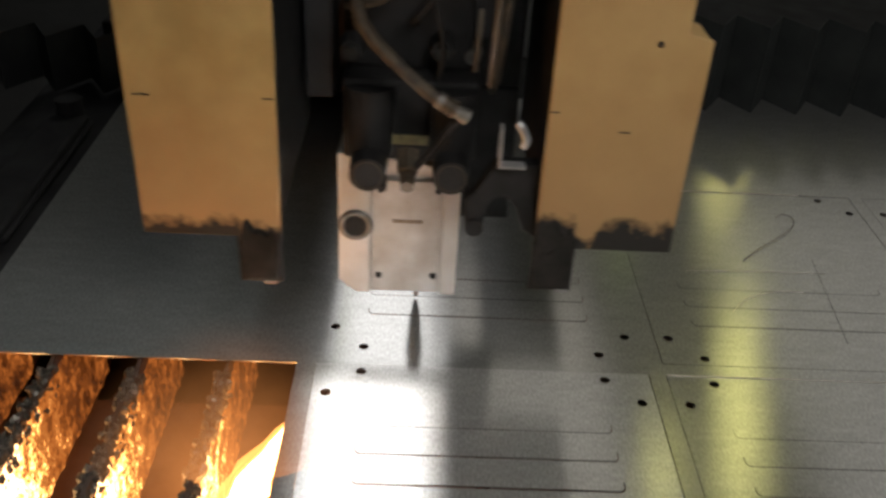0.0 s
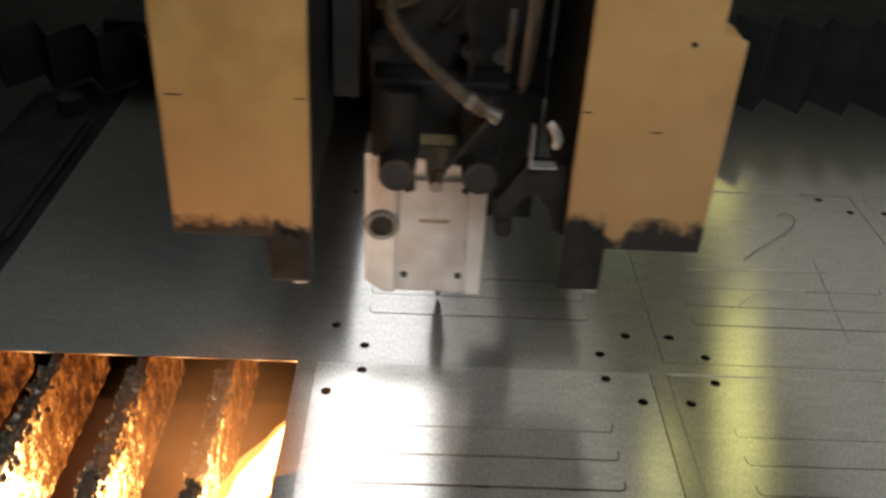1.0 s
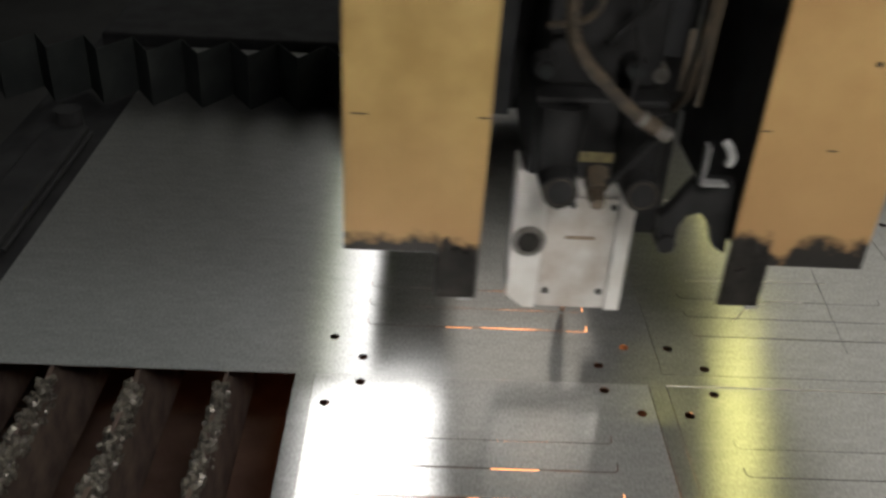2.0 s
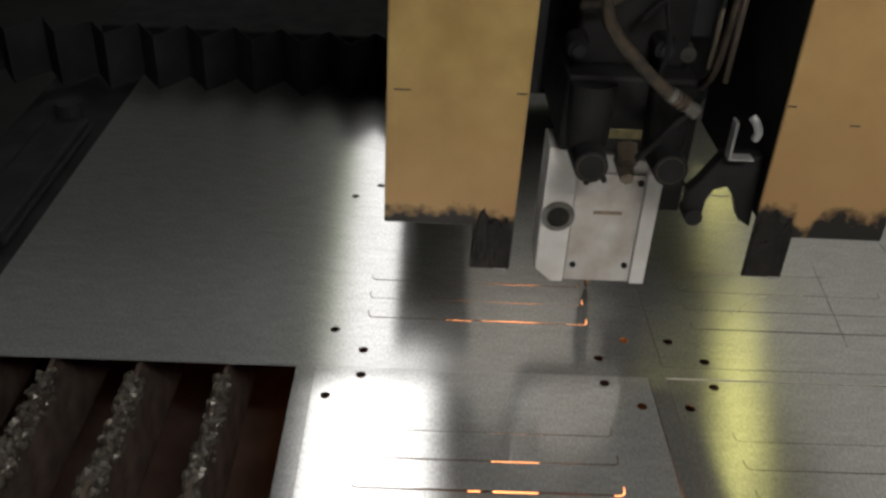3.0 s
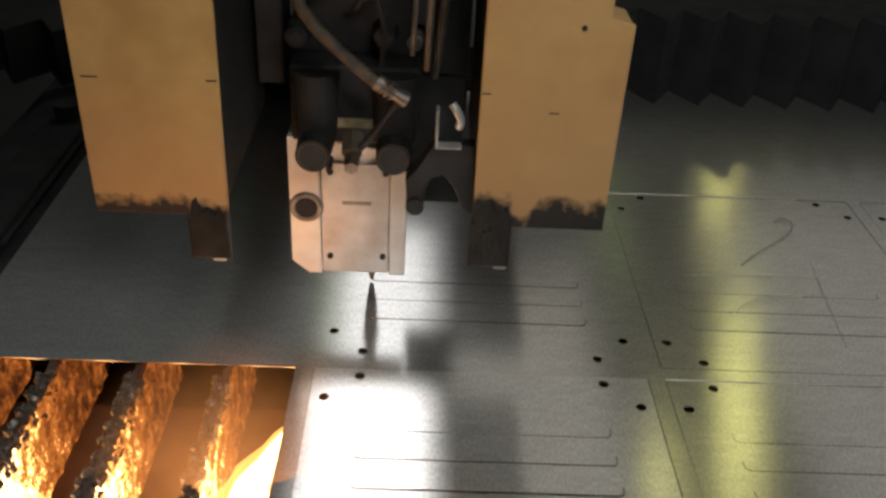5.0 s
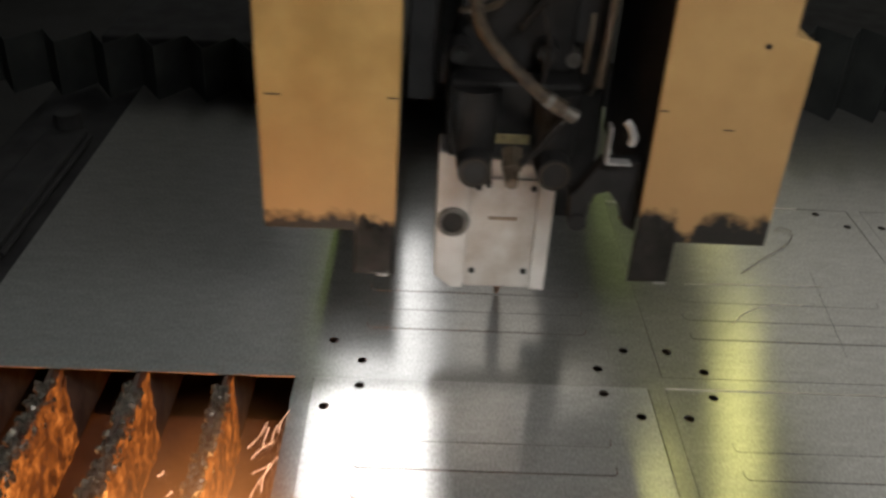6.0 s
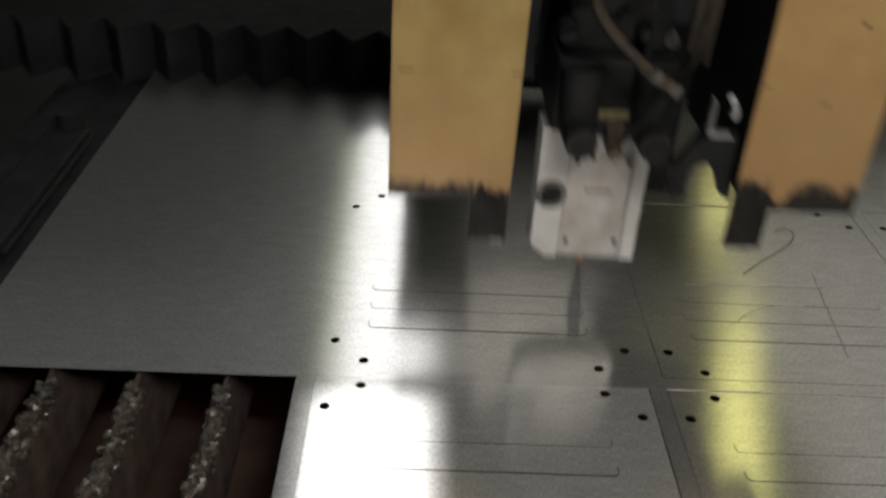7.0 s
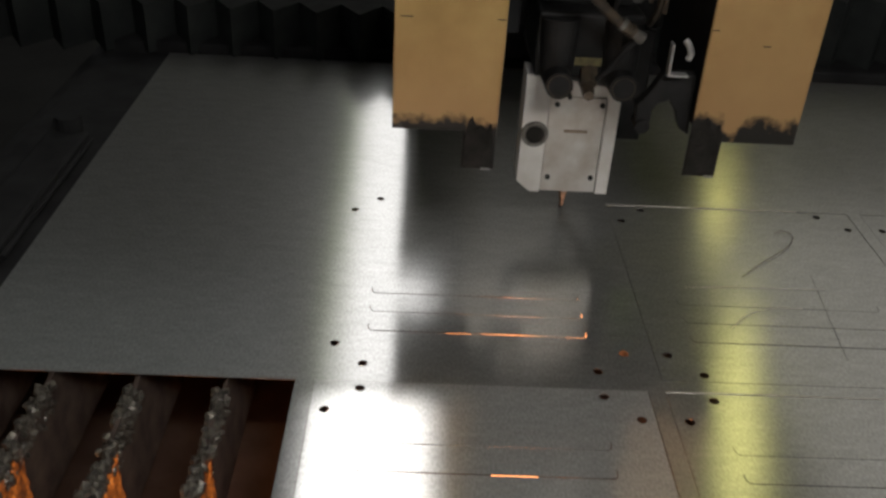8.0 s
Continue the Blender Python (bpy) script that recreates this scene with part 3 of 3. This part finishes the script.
    # knobs and fitting over the block
    for x in (-0.038, 0.0214):
        k = part("knob", rod((x, -0.121, 0.1925), (x, -0.07, 0.1925), 0.0128, 0.0145, n=28), M_BLACK, h, "round black knob")
        # ring in a lighter colour for the highlight on the knob
        part("knob_highlight", ring((x, -0.1212, 0.1925), (0, 1, 0), 0.0105, 0.0005), M_HOSE, k, smooth=True)
        part("neck", rod((x, -0.09, 0.196), (x, -0.085, 0.245), 0.0155, 0.018, n=24), M_BLACK, h)
        part("pin", rod((x + 0.0115, -0.119, 0.181), (x + 0.0115, -0.10, 0.181), 0.0022, n=10), M_BLACK, h)
    f = part("fitting", rod((-0.0097, -0.121, 0.184), (-0.0097, -0.095, 0.190), 0.0055, 0.0075, n=6), M_BRASS, h, "grimy brass fitting")
    part("nut", rod((-0.0097, -0.112, 0.192), (-0.0097, -0.10, 0.202), 0.0085, n=6), M_HOSE, f)
    # plates and a box added behind the covers to darken the sheet's reflection
    part("reflection_plate", box(-0.187, -0.096, 0.13, 0.43, 0.172, 0.190, 0.002), M_BLACK, h, "black plate that darkens the sheet's reflection")
    part("reflection_plate", box(0.081, 0.174, 0.13, 0.43, 0.172, 0.190, 0.002), M_BLACK, h, "black plate that darkens the sheet's reflection")
    part("reflection_box", box(-0.187, 0.174, 0.425, 0.455, 0.02, 0.205, 0.003), M_BLACK, h, "black box that darkens the sheet's reflection")
    for x, z, w in ((-0.1785, 0.262, 0.011), (-0.0985, 0.2625, 0.007), (0.0835, 0.2621, 0.006), (0.130, 0.250, 0.007)):
        part("scratch", box(x - w / 2, x + w / 2, -0.1556, -0.1550, z - 0.0004, z + 0.0004), M_BLACK, h)
    part("cover_screw", rod((0.143, -0.1562, 0.310), (0.143, -0.1545, 0.310), 0.0018, n=10), M_BLACK, h)
    # dark motor body behind and above
    part("motor_housing", box(-0.058, 0.040, -0.085, 0.03, 0.187, 0.250, 0.003), M_BLACK, h)
    part("upper_housing", box(-0.052, 0.034, -0.065, 0.04, 0.250, 0.36, 0.004), M_BLACK, h)
    part("top_housing", box(-0.046, 0.032, -0.04, 0.05, 0.36, 0.52, 0.004), M_BLACK, h)
    part("name_plate", box(-0.0225, 0.0045, -0.0865, -0.085, 0.2005, 0.2085, 0.0005), M_LABEL, h, "faded yellow plate")
    for x, z in ((-0.052, 0.268), (0.012, 0.271)):
        part("cable_gland", rod((x, -0.082, z), (x, -0.065, z), 0.008, 0.010, n=18), M_BLACK, h)
        part("gland_cap", rod((x, -0.0855, z), (x, -0.081, z), 0.005, n=12), M_RUBBER, h)
    part("back_plate", box(-0.066, 0.080, 0.02, 0.035, 0.205, 0.52, 0.002), M_BLACK, h, "black carriage plate")
    part("side_plate", box(0.033, 0.080, 0.02, 0.030, 0.078, 0.204, 0.002), M_BLACK, h, "black plate beside the block")
    part("side_guard", box(-0.091, -0.070, -0.03, 0.02, 0.21, 0.52, 0.002), M_BED, h)
    # nozzle
    n = part("nozzle_holder", rod((0, 0, 0.024), (0, -0.012, 0.060), 0.005, 0.008, n=28), M_CHROME, h)
    part("nozzle_tube", rod((0, -0.012, 0.060), (0, -0.040, 0.085), 0.0055, n=20), M_CHROME, n)
    part("nozzle_tip", rod((0, 0, 0.0030), (0, 0, 0.024), 0.0018, 0.005, n=24), M_COPPER, n, "copper nozzle tip")
    # hoses
    hose = part("hose", tube([(-0.048, -0.12, 0.40), (-0.0448, -0.125, 0.319), (-0.0365, -0.125, 0.297), (-0.0198, -0.125, 0.279), (0.0033, -0.125, 0.2585), (0.0205, -0.125, 0.2475)], 0.0045, 18, 12, 0.15), M_HOSE, h, "grimy corrugated hose", True)
    part("hose_end", rod((0.0195, -0.125, 0.248), (0.030, -0.124, 0.2415), 0.0042, 0.0058, n=14), M_STEEL, hose)
    part("hose_joint", rod((0.0085, -0.125, 0.2552), (0.012, -0.125, 0.253), 0.0060, n=16), M_STEEL, hose)
    part("cable", tube([(0.058, -0.085, 0.42), (0.056, -0.085, 0.33), (0.052, -0.08, 0.26), (0.05, -0.06, 0.235)], 0.0032, 8, 8), M_HOSE, h, smooth=True)
    for x, y, z in ((0.0125, -0.125, 0.2525), (0.0160, -0.125, 0.2503), (0.0195, -0.125, 0.2481)):
        part("hose_band", rod((x, y, z), (x + 0.0016, y, z - 0.0010), 0.0062, n=16), M_BRASS, hose, "worn brass band")
    part("conduit", rod((0.0435, -0.13, 0.267), (0.0465, -0.13, 0.42), 0.0024, n=10), M_CONDUIT, h, "thin tan conduit", True)
    part("conduit", rod((0.033, -0.12, 0.273), (0.0345, -0.12, 0.315), 0.0019, n=10), M_CONDUIT, h, "thin tan conduit", True)
    part("cable", tube([(-0.03, -0.06, 0.42), (-0.02, -0.085, 0.335), (-0.028, -0.09, 0.31), (-0.055, -0.08, 0.30)], 0.0026, 8, 8), M_HOSE, h, smooth=True)
    part("cable", tube([(0.028, -0.124, 0.243), (0.020, -0.118, 0.232), (0.008, -0.115, 0.212), (-0.004, -0.112, 0.196)], 0.0028, 8, 8), M_BLACK, h, smooth=True)
    part("cable", tube([(-0.005, -0.07, 0.42), (0.004, -0.085, 0.32), (0.012, -0.085, 0.27), (0.0, -0.075, 0.2)], 0.0022, 8, 8), M_BLACK, h, smooth=True)
    part("cable", tube([(0.03, -0.07, 0.42), (0.02, -0.09, 0.34), (-0.01, -0.08, 0.29)], 0.0028, 8, 8), M_BLACK, h, smooth=True)
    # sensor arm beside the block
    arm = part("sensor_arm", prism([(0.051, 0.216), (0.080, 0.216), (0.083, 0.158), (0.073, 0.164), (0.067, 0.181), (0.059, 0.191), (0.050, 0.188), (0.046, 0.180), (0.045, 0.166), (0.033, 0.166), (0.031, 0.186), (0.038, 0.194)], -0.140, -0.128, 0.0012), M_BLACK, h, "black forked sensor arm")
    part("arm_tip", rod((0.0385, -0.143, 0.1655), (0.0385, -0.124, 0.1655), 0.0066, n=16), M_BLACK, arm)
    part("bracket", prism([(0.051, 0.217), (0.0695, 0.217), (0.0695, 0.2185), (0.053, 0.2185), (0.053, 0.246), (0.051, 0.246)], -0.150, -0.140, 0.0005), M_CHROME, h, "bright bent bracket")
    part("clip", tube([(0.0615, -0.147, 0.250), (0.065, -0.149, 0.246), (0.068, -0.149, 0.239), (0.067, -0.147, 0.233)], 0.0030, 6, 10), M_CHROME, h, smooth=True)
    return h


def gantry():
    g = thing("bellows_cover", "pleated black bellows on both sides of the head", "bellows", at=HEAD)
    for x0, x1, y0, high in ((-0.9, -0.10, 0.43, 0.075), (0.10, 1.1, 0.46, 0.12)):
        bm, n, rows = bmesh.new(), int((x1 - x0) / 0.031), []
        for i in range(n + 1):
            x, y = x0 + (x1 - x0) * i / n, y0 + (0.05 if i % 2 else 0.0)
            rows.append([bm.verts.new((x, y, 0.0)), bm.verts.new((x, y, high)), bm.verts.new((x, y + 0.002, high)), bm.verts.new((x, y + 0.002, 0.0))])
        for a, b in zip(rows, rows[1:]):
            for j in range(4):
                bm.faces.new((a[j], b[j], b[(j + 1) % 4], a[(j + 1) % 4]))
        bmesh.ops.recalc_face_normals(bm, faces=bm.faces)
        part("bellows", bm, M_RUBBER, g, "pleated black rubber bellows")
    return g


# ================= fire and sparks =================
def haze_stuff(name, colour, strength, share):
    """Painted glow of smoke, flame fringe and halo: mostly clear, a little light."""
    m = bpy.data.materials.new(name)
    m.use_nodes = True
    n, l = m.node_tree.nodes, m.node_tree.links
    n.remove(n["Principled BSDF"])
    clear, light, mix = n.new("ShaderNodeBsdfTransparent"), n.new("ShaderNodeEmission"), n.new("ShaderNodeMixShader")
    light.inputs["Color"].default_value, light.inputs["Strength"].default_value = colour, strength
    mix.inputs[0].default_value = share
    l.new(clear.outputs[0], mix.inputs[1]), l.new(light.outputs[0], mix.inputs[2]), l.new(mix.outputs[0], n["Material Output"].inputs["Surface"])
    return m


def soft_glow(name, colour, strength, share):
    """Painted glow of flame and smoke that thins out towards the rim of its puff."""
    m = haze_stuff(name, colour, strength, share)
    n, l = m.node_tree.nodes, m.node_tree.links
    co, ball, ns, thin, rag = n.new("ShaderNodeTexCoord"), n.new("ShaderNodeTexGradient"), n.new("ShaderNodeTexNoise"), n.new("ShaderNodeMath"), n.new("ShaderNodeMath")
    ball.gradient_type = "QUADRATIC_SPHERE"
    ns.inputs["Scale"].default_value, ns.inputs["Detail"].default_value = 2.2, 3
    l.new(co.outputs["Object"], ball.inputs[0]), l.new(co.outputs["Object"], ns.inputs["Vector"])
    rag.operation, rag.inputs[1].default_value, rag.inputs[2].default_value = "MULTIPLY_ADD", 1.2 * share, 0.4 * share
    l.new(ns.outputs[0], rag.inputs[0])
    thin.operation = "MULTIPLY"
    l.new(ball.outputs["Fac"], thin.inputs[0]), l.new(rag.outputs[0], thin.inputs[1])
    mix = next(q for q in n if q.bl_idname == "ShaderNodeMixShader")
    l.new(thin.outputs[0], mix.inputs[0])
    return m


def puff(bend):
    """A gently domed round sheet for smoke and flame glow, one metre in radius before it is scaled."""
    bm = bmesh.new()
    bmesh.ops.create_grid(bm, x_segments=24, y_segments=24, size=1.0)
    for v in bm.verts:
        v.co.z = -bend * (v.co.x ** 2 + v.co.y ** 2) + 0.06 * noise.noise(v.co * 2.3)
    return bm


def flame(rng, length, width, bm):
    """A lean, ragged tongue along -y that widens and frays."""
    n = 14
    rows, k = [], 8
    off = Vector((rng.uniform(-0.01, 0.01), 0, rng.uniform(-0.006, 0.006)))
    for i in range(n + 1):
        s = i / n
        r = width * (0.15 + 1.4 * s * (1 - s) + 0.3 * s) * (0.7 + 0.6 * rng.random()) * (1 if i < n else 0.1)
        c = Vector((-0.35 * length * s, -length * s, -0.25 * length * s * s)) + off * s
        rows.append([bm.verts.new(c + Vector((r * math.cos(2 * math.pi * j / k), 0, 0.7 * r * math.sin(2 * math.pi * j / k))) * (0.75 + 0.5 * rng.random())) for j in range(k)])
    for a, b in zip(rows, rows[1:]):
        for j in range(k):
            bm.faces.new((a[j], a[(j + 1) % k], b[(j + 1) % k], b[j]))
    return bm


def flames():
    rng = random.Random(9)
    t = thing("cutting_flame", "white-hot spray of flame and molten sparks under the sheet", "flame")
    bm = flame(rng, 0.19, 0.022, bmesh.new())
    part("tongue", bm, M_HOT, t)
    fringe = haze_stuff("flame_fringe", (1.0, 0.36, 0.08, 1), 3.0, 0.30)
    for i in range(2):
        part("fringe", flame(rng, 0.20 + 0.015 * i, 0.026 + 0.006 * i, bmesh.new()), fringe, t, "orange fringe of the flame")
    # unseen tongues, added under the near web to light slats and tray
    for x in (SLATS[1], SLATS[2], SLATS[3], SLATS[4]):
        bm = flame(rng, 0.10, 0.016, bmesh.new())
        bmesh.ops.translate(bm, vec=(x + 0.095 + 0.055, -0.38, -0.015), verts=bm.verts)
        part("tongue", bm, M_FLAME_FILL, t)
    # splashes and painted firelight on the slats' right faces, thickest towards the near end
    spatter = thing("spatter_and_firelight", "glowing film of orange spatter and painted firelight on the slats", "molten metal")
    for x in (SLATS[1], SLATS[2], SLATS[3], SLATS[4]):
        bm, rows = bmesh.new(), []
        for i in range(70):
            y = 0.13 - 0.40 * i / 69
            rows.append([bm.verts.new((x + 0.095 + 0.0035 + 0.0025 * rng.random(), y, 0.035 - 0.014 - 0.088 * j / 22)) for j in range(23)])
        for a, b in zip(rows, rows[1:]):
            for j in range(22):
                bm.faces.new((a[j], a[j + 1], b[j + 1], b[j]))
        part("spatter", bm, M_SLAT_GLOW, spatter)
    # the flame's soft glow, painted on a thin sheet
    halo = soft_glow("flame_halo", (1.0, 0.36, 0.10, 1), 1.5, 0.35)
    p = part("smoke", puff(0.15), halo, t, "thin smoke with painted flame glow", True)
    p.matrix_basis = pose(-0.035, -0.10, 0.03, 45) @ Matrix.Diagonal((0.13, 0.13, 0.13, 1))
    glow = thing("under_glow", "orange glow of molten metal under the sheet", "flame")
    for x, y, l, w in ((0.06, 0.80, 0.10, 0.02), (0.16, 0.70, 0.12, 0.006), (0.20, 0.84, 0.12, 0.02), (0.128, 0.62, 0.13, 0.030), (0.105, 0.63, 0.13, 0.026), (0.22, 0.62, 0.13, 0.014)):
        bm = flame(rng, l, w, bmesh.new())
        bmesh.ops.translate(bm, vec=(x, y, 0), verts=bm.verts)
        part("tongue", bm, M_SPARK, glow)
    part("tongue", rod((0.213, 0.475, 0.03), (0.2145, 0.575, 0.03), 0.0035, 0.002, n=8), M_SPARK, glow)
    return t, glow, spatter


def spark_spray():
    """Bright curved streaks that fly up through the opening."""
    rng = random.Random(21)
    t = thing("spark_spray", "bright curved spark streaks over the opening", "sparks")
    for i in range(8):
        a = Vector((rng.uniform(-0.018, 0.002), rng.uniform(-0.080, -0.022), rng.uniform(-0.015, 0.008)))
        d = Vector((rng.uniform(-0.75, 0.0), -1, rng.uniform(-0.1, 0.2))).normalized() * rng.uniform(0.012, 0.034)
        bow = Vector((-d.y, d.x, 0)) * rng.uniform(-0.10, 0.10)
        part("streak", tube([a, a + d * 0.5 + bow, a + d], 0.00021, 5, 6), M_STREAK, t)
    for x, y in ((-0.085, -0.085), (-0.074, -0.104)):
        part("streak", tube([(x, y, -0.01), (x - 0.001, y - 0.003, -0.0105), (x - 0.0035, y - 0.005, -0.011)], 0.00030, 5, 6), M_STREAK, t)
    return t


def flare():
    """The short burst that leaps through the opening."""
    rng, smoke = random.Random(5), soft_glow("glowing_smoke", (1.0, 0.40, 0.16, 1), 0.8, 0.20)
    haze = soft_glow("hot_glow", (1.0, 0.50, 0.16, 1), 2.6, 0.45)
    smoke_edge = haze_stuff("flare_fringe", (1.0, 0.40, 0.10, 1), 3.0, 0.22)
    t = thing("fire_flare", "white-hot flare leaping up through the opening in the sheet", "flame")
    for i in range(5):
        bm = flame(rng, 0.13 + 0.03 * i, 0.022, bmesh.new())
        bmesh.ops.rotate(bm, matrix=Matrix.Rotation(radians(-14 + 9 * i), 3, "Z"), verts=bm.verts)
        bmesh.ops.translate(bm, vec=(0.008 * i, 0.0, 0.012 * rng.random()), verts=bm.verts)
        part("tongue", bm, M_HOT, t)
    for i in range(2):
        bm = flame(rng, 0.22, 0.036 + 0.008 * i, bmesh.new())
        bmesh.ops.translate(bm, vec=(0.012, 0.012, 0.006), verts=bm.verts)
        part("fringe", bm, smoke_edge, t, "orange fringe of the flare")
    # smoke puffs, with the flare's soft glow painted into them
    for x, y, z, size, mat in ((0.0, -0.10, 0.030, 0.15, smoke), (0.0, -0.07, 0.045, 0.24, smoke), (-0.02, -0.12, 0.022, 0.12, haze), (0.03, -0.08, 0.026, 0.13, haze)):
        p = part("smoke", puff(0.15), mat, t, "thin smoke with painted flame glow", True)
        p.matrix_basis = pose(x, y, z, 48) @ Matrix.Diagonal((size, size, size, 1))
    return t


def arc_burst():
    rng = random.Random(2)
    t = thing("piercing_burst", "blue-white burst of sparks at the nozzle", "sparks")
    bm = bmesh.new()
    bmesh.ops.create_icosphere(bm, subdivisions=2, radius=0.015)
    for v in bm.verts:
        v.co *= 0.8 + 0.4 * rng.random()
    part("core", bm, M_ARC, t)
    for i in range(90):
        a = rng.uniform(0, 2 * math.pi)
        far = rng.choice((0.03, 0.035, 0.04, 0.05, 0.07, 0.1, 0.16, 0.26)) * (1.3 if math.cos(a) > 0.4 else 0.8)
        d = Vector((math.cos(a), math.sin(a) * 0.8, rng.uniform(0.0, 0.25))).normalized()
        start = 0.012 if far < 0.12 else rng.uniform(0.012, 0.4 * far)
        part("streak", rod(d * start, d * far, 0.00007, 0.00004, n=4), M_SPARK if far > 0.2 and i % 2 else M_ARC, t)
    for x in (-0.02, -0.008, 0.012):
        part("streak", rod((x * 0.6, -0.08, 0.17), (x * 1.8, -0.14, 0.36), 0.00007, 0.00007, n=4), M_ARC, t)
    # the arc's glare, painted as thin glowing half-shells
    halo = haze_stuff("blue_halo", (0.15, 0.65, 1.0, 1), 2.2, 0.10)
    for i in range(4):
        bm = bmesh.new()
        bmesh.ops.create_icosphere(bm, subdivisions=4, radius=0.018 + 0.007 * i)
        bmesh.ops.delete(bm, geom=[v for v in bm.verts if v.co.y > 0.3 * v.co.z], context="VERTS")
        part("halo", bm, halo, t, "faint blue halo", True)
    return t


hall()
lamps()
bed()
slats()
sheet()
swarf()
head = cutting_head()
beam = gantry()
fire, glow, spatter = flames()
burst = arc_burst()
leap = flare()
spray = spark_spray()


# ================= what moves =================
def motions():
    stops = [(0.0, -0.162, -0.2179), (0.3, -0.195, -0.2179), (0.4, -0.2035, -0.2165), (0.5, -0.1983, -0.2150), (1.0, -0.142, -0.2179), (1.5, -0.0874, -0.2178), (2.0, -0.0246, -0.2166), (2.2, -0.001, -0.2166),
             (2.5, 0.002, -0.212), (2.9, 0.002, -0.188), (3.2, 0.001, -0.1856), (3.3, -0.0095, -0.1856), (3.5, -0.0332, -0.1856), (4.0, -0.0922, -0.1856), (4.2, -0.1155, -0.1856), (4.85, -0.193, -0.1856), (5.0, -0.2035, -0.1856), (5.15, -0.189, -0.1856), (5.5, -0.1473, -0.1859),
             (6.0, -0.0837, -0.1855), (6.5, -0.0292, -0.1853), (6.75, -0.001, -0.1853), (6.9, 0.002, -0.178), (7.0, 0.002, -0.130), (7.1, 0.002, -0.070), (7.2, 0.002, -0.005), (7.3, 0.001, 0.0), (7.5, 0.001, 0.0), (8.0, 0.0, 0.0)]
    walk(head, [(t, pose(HEAD.x + x, HEAD.y + y, 0)) for t, x, y in stops])
    walk(beam, [(t, pose(HEAD.x, HEAD.y + y, 0)) for t, x, y in stops])
    on, off, low, mid = pose(-0.095, 0.56, -0.035), pose(0.30, 1.45, -0.72), pose(-0.095, 0.44, -0.09), pose(-0.095, 0.505, -0.05)
    walk(fire, [(0.0, on), (0.3, on), (0.4, low), (0.62, low), (0.75, on), (1.35, on), (1.45, off), (3.62, off), (3.72, on), (4.03, on), (4.1, low), (4.2, on), (5.2, on), (5.27, low), (5.6, low), (5.7, on), (5.9, on), (6.0, mid), (6.1, mid), (6.2, off), (8.0, off)])
    dim, faint = pose(-0.095, 0.478, -0.035), pose(-0.095, 0.385, -0.035)
    walk(spatter, [(0.0, on), (0.3, on), (0.42, dim), (0.62, dim), (0.75, on), (1.3, on), (1.4, dim), (1.47, off), (3.6, off), (3.7, on), (4.03, on), (4.1, dim), (4.2, on), (5.25, on), (5.3, dim), (5.45, on), (5.85, on), (6.0, dim), (6.1, dim), (6.2, off), (7.75, off), (7.88, faint), (8.0, faint)])
    up, down = pose(-0.088, 0.553, -0.004), pose(0.50, 0.40, -0.62)
    walk(leap, [(0.0, down), (3.8, down), (3.9, up), (4.0, up), (4.1, down), (8.0, down)])
    seen, gone = pose(-0.095, 0.575, 0.0), pose(0.35, 0.45, -0.60)
    walk(spray, [(0.0, gone), (0.3, gone), (0.38, seen), (0.62, pose(-0.097, 0.568, 0.0)), (0.72, gone), (1.33, gone), (1.4, seen), (1.44, pose(-0.10, 0.528, -0.01)), (1.56, pose(-0.10, 0.525, -0.01)), (1.64, gone), (4.05, gone), (4.12, seen), (4.2, pose(-0.097, 0.57, 0.0)), (4.35, gone), (5.15, gone), (5.25, seen), (5.35, seen), (5.45, gone), (5.93, gone), (6.0, seen), (6.1, seen), (6.2, gone), (8.0, gone)])
    there, away = pose(0, 0, -0.06), pose(0.20, -0.30, -0.62)
    walk(glow, [(0.0, away), (1.3, away), (1.4, there), (3.6, there), (3.7, away), (6.0, away), (6.1, there), (6.85, there), (6.95, away), (7.7, away), (7.8, there), (8.0, there)])
    nozzle, under = pose(HEAD.x, HEAD.y - 0.02, 0.010), pose(0.45, 0.25, -0.64)
    walk(burst, [(0.0, under), (7.2, under), (7.27, nozzle), (7.33, nozzle), (7.4, under), (8.0, under)])


motions()
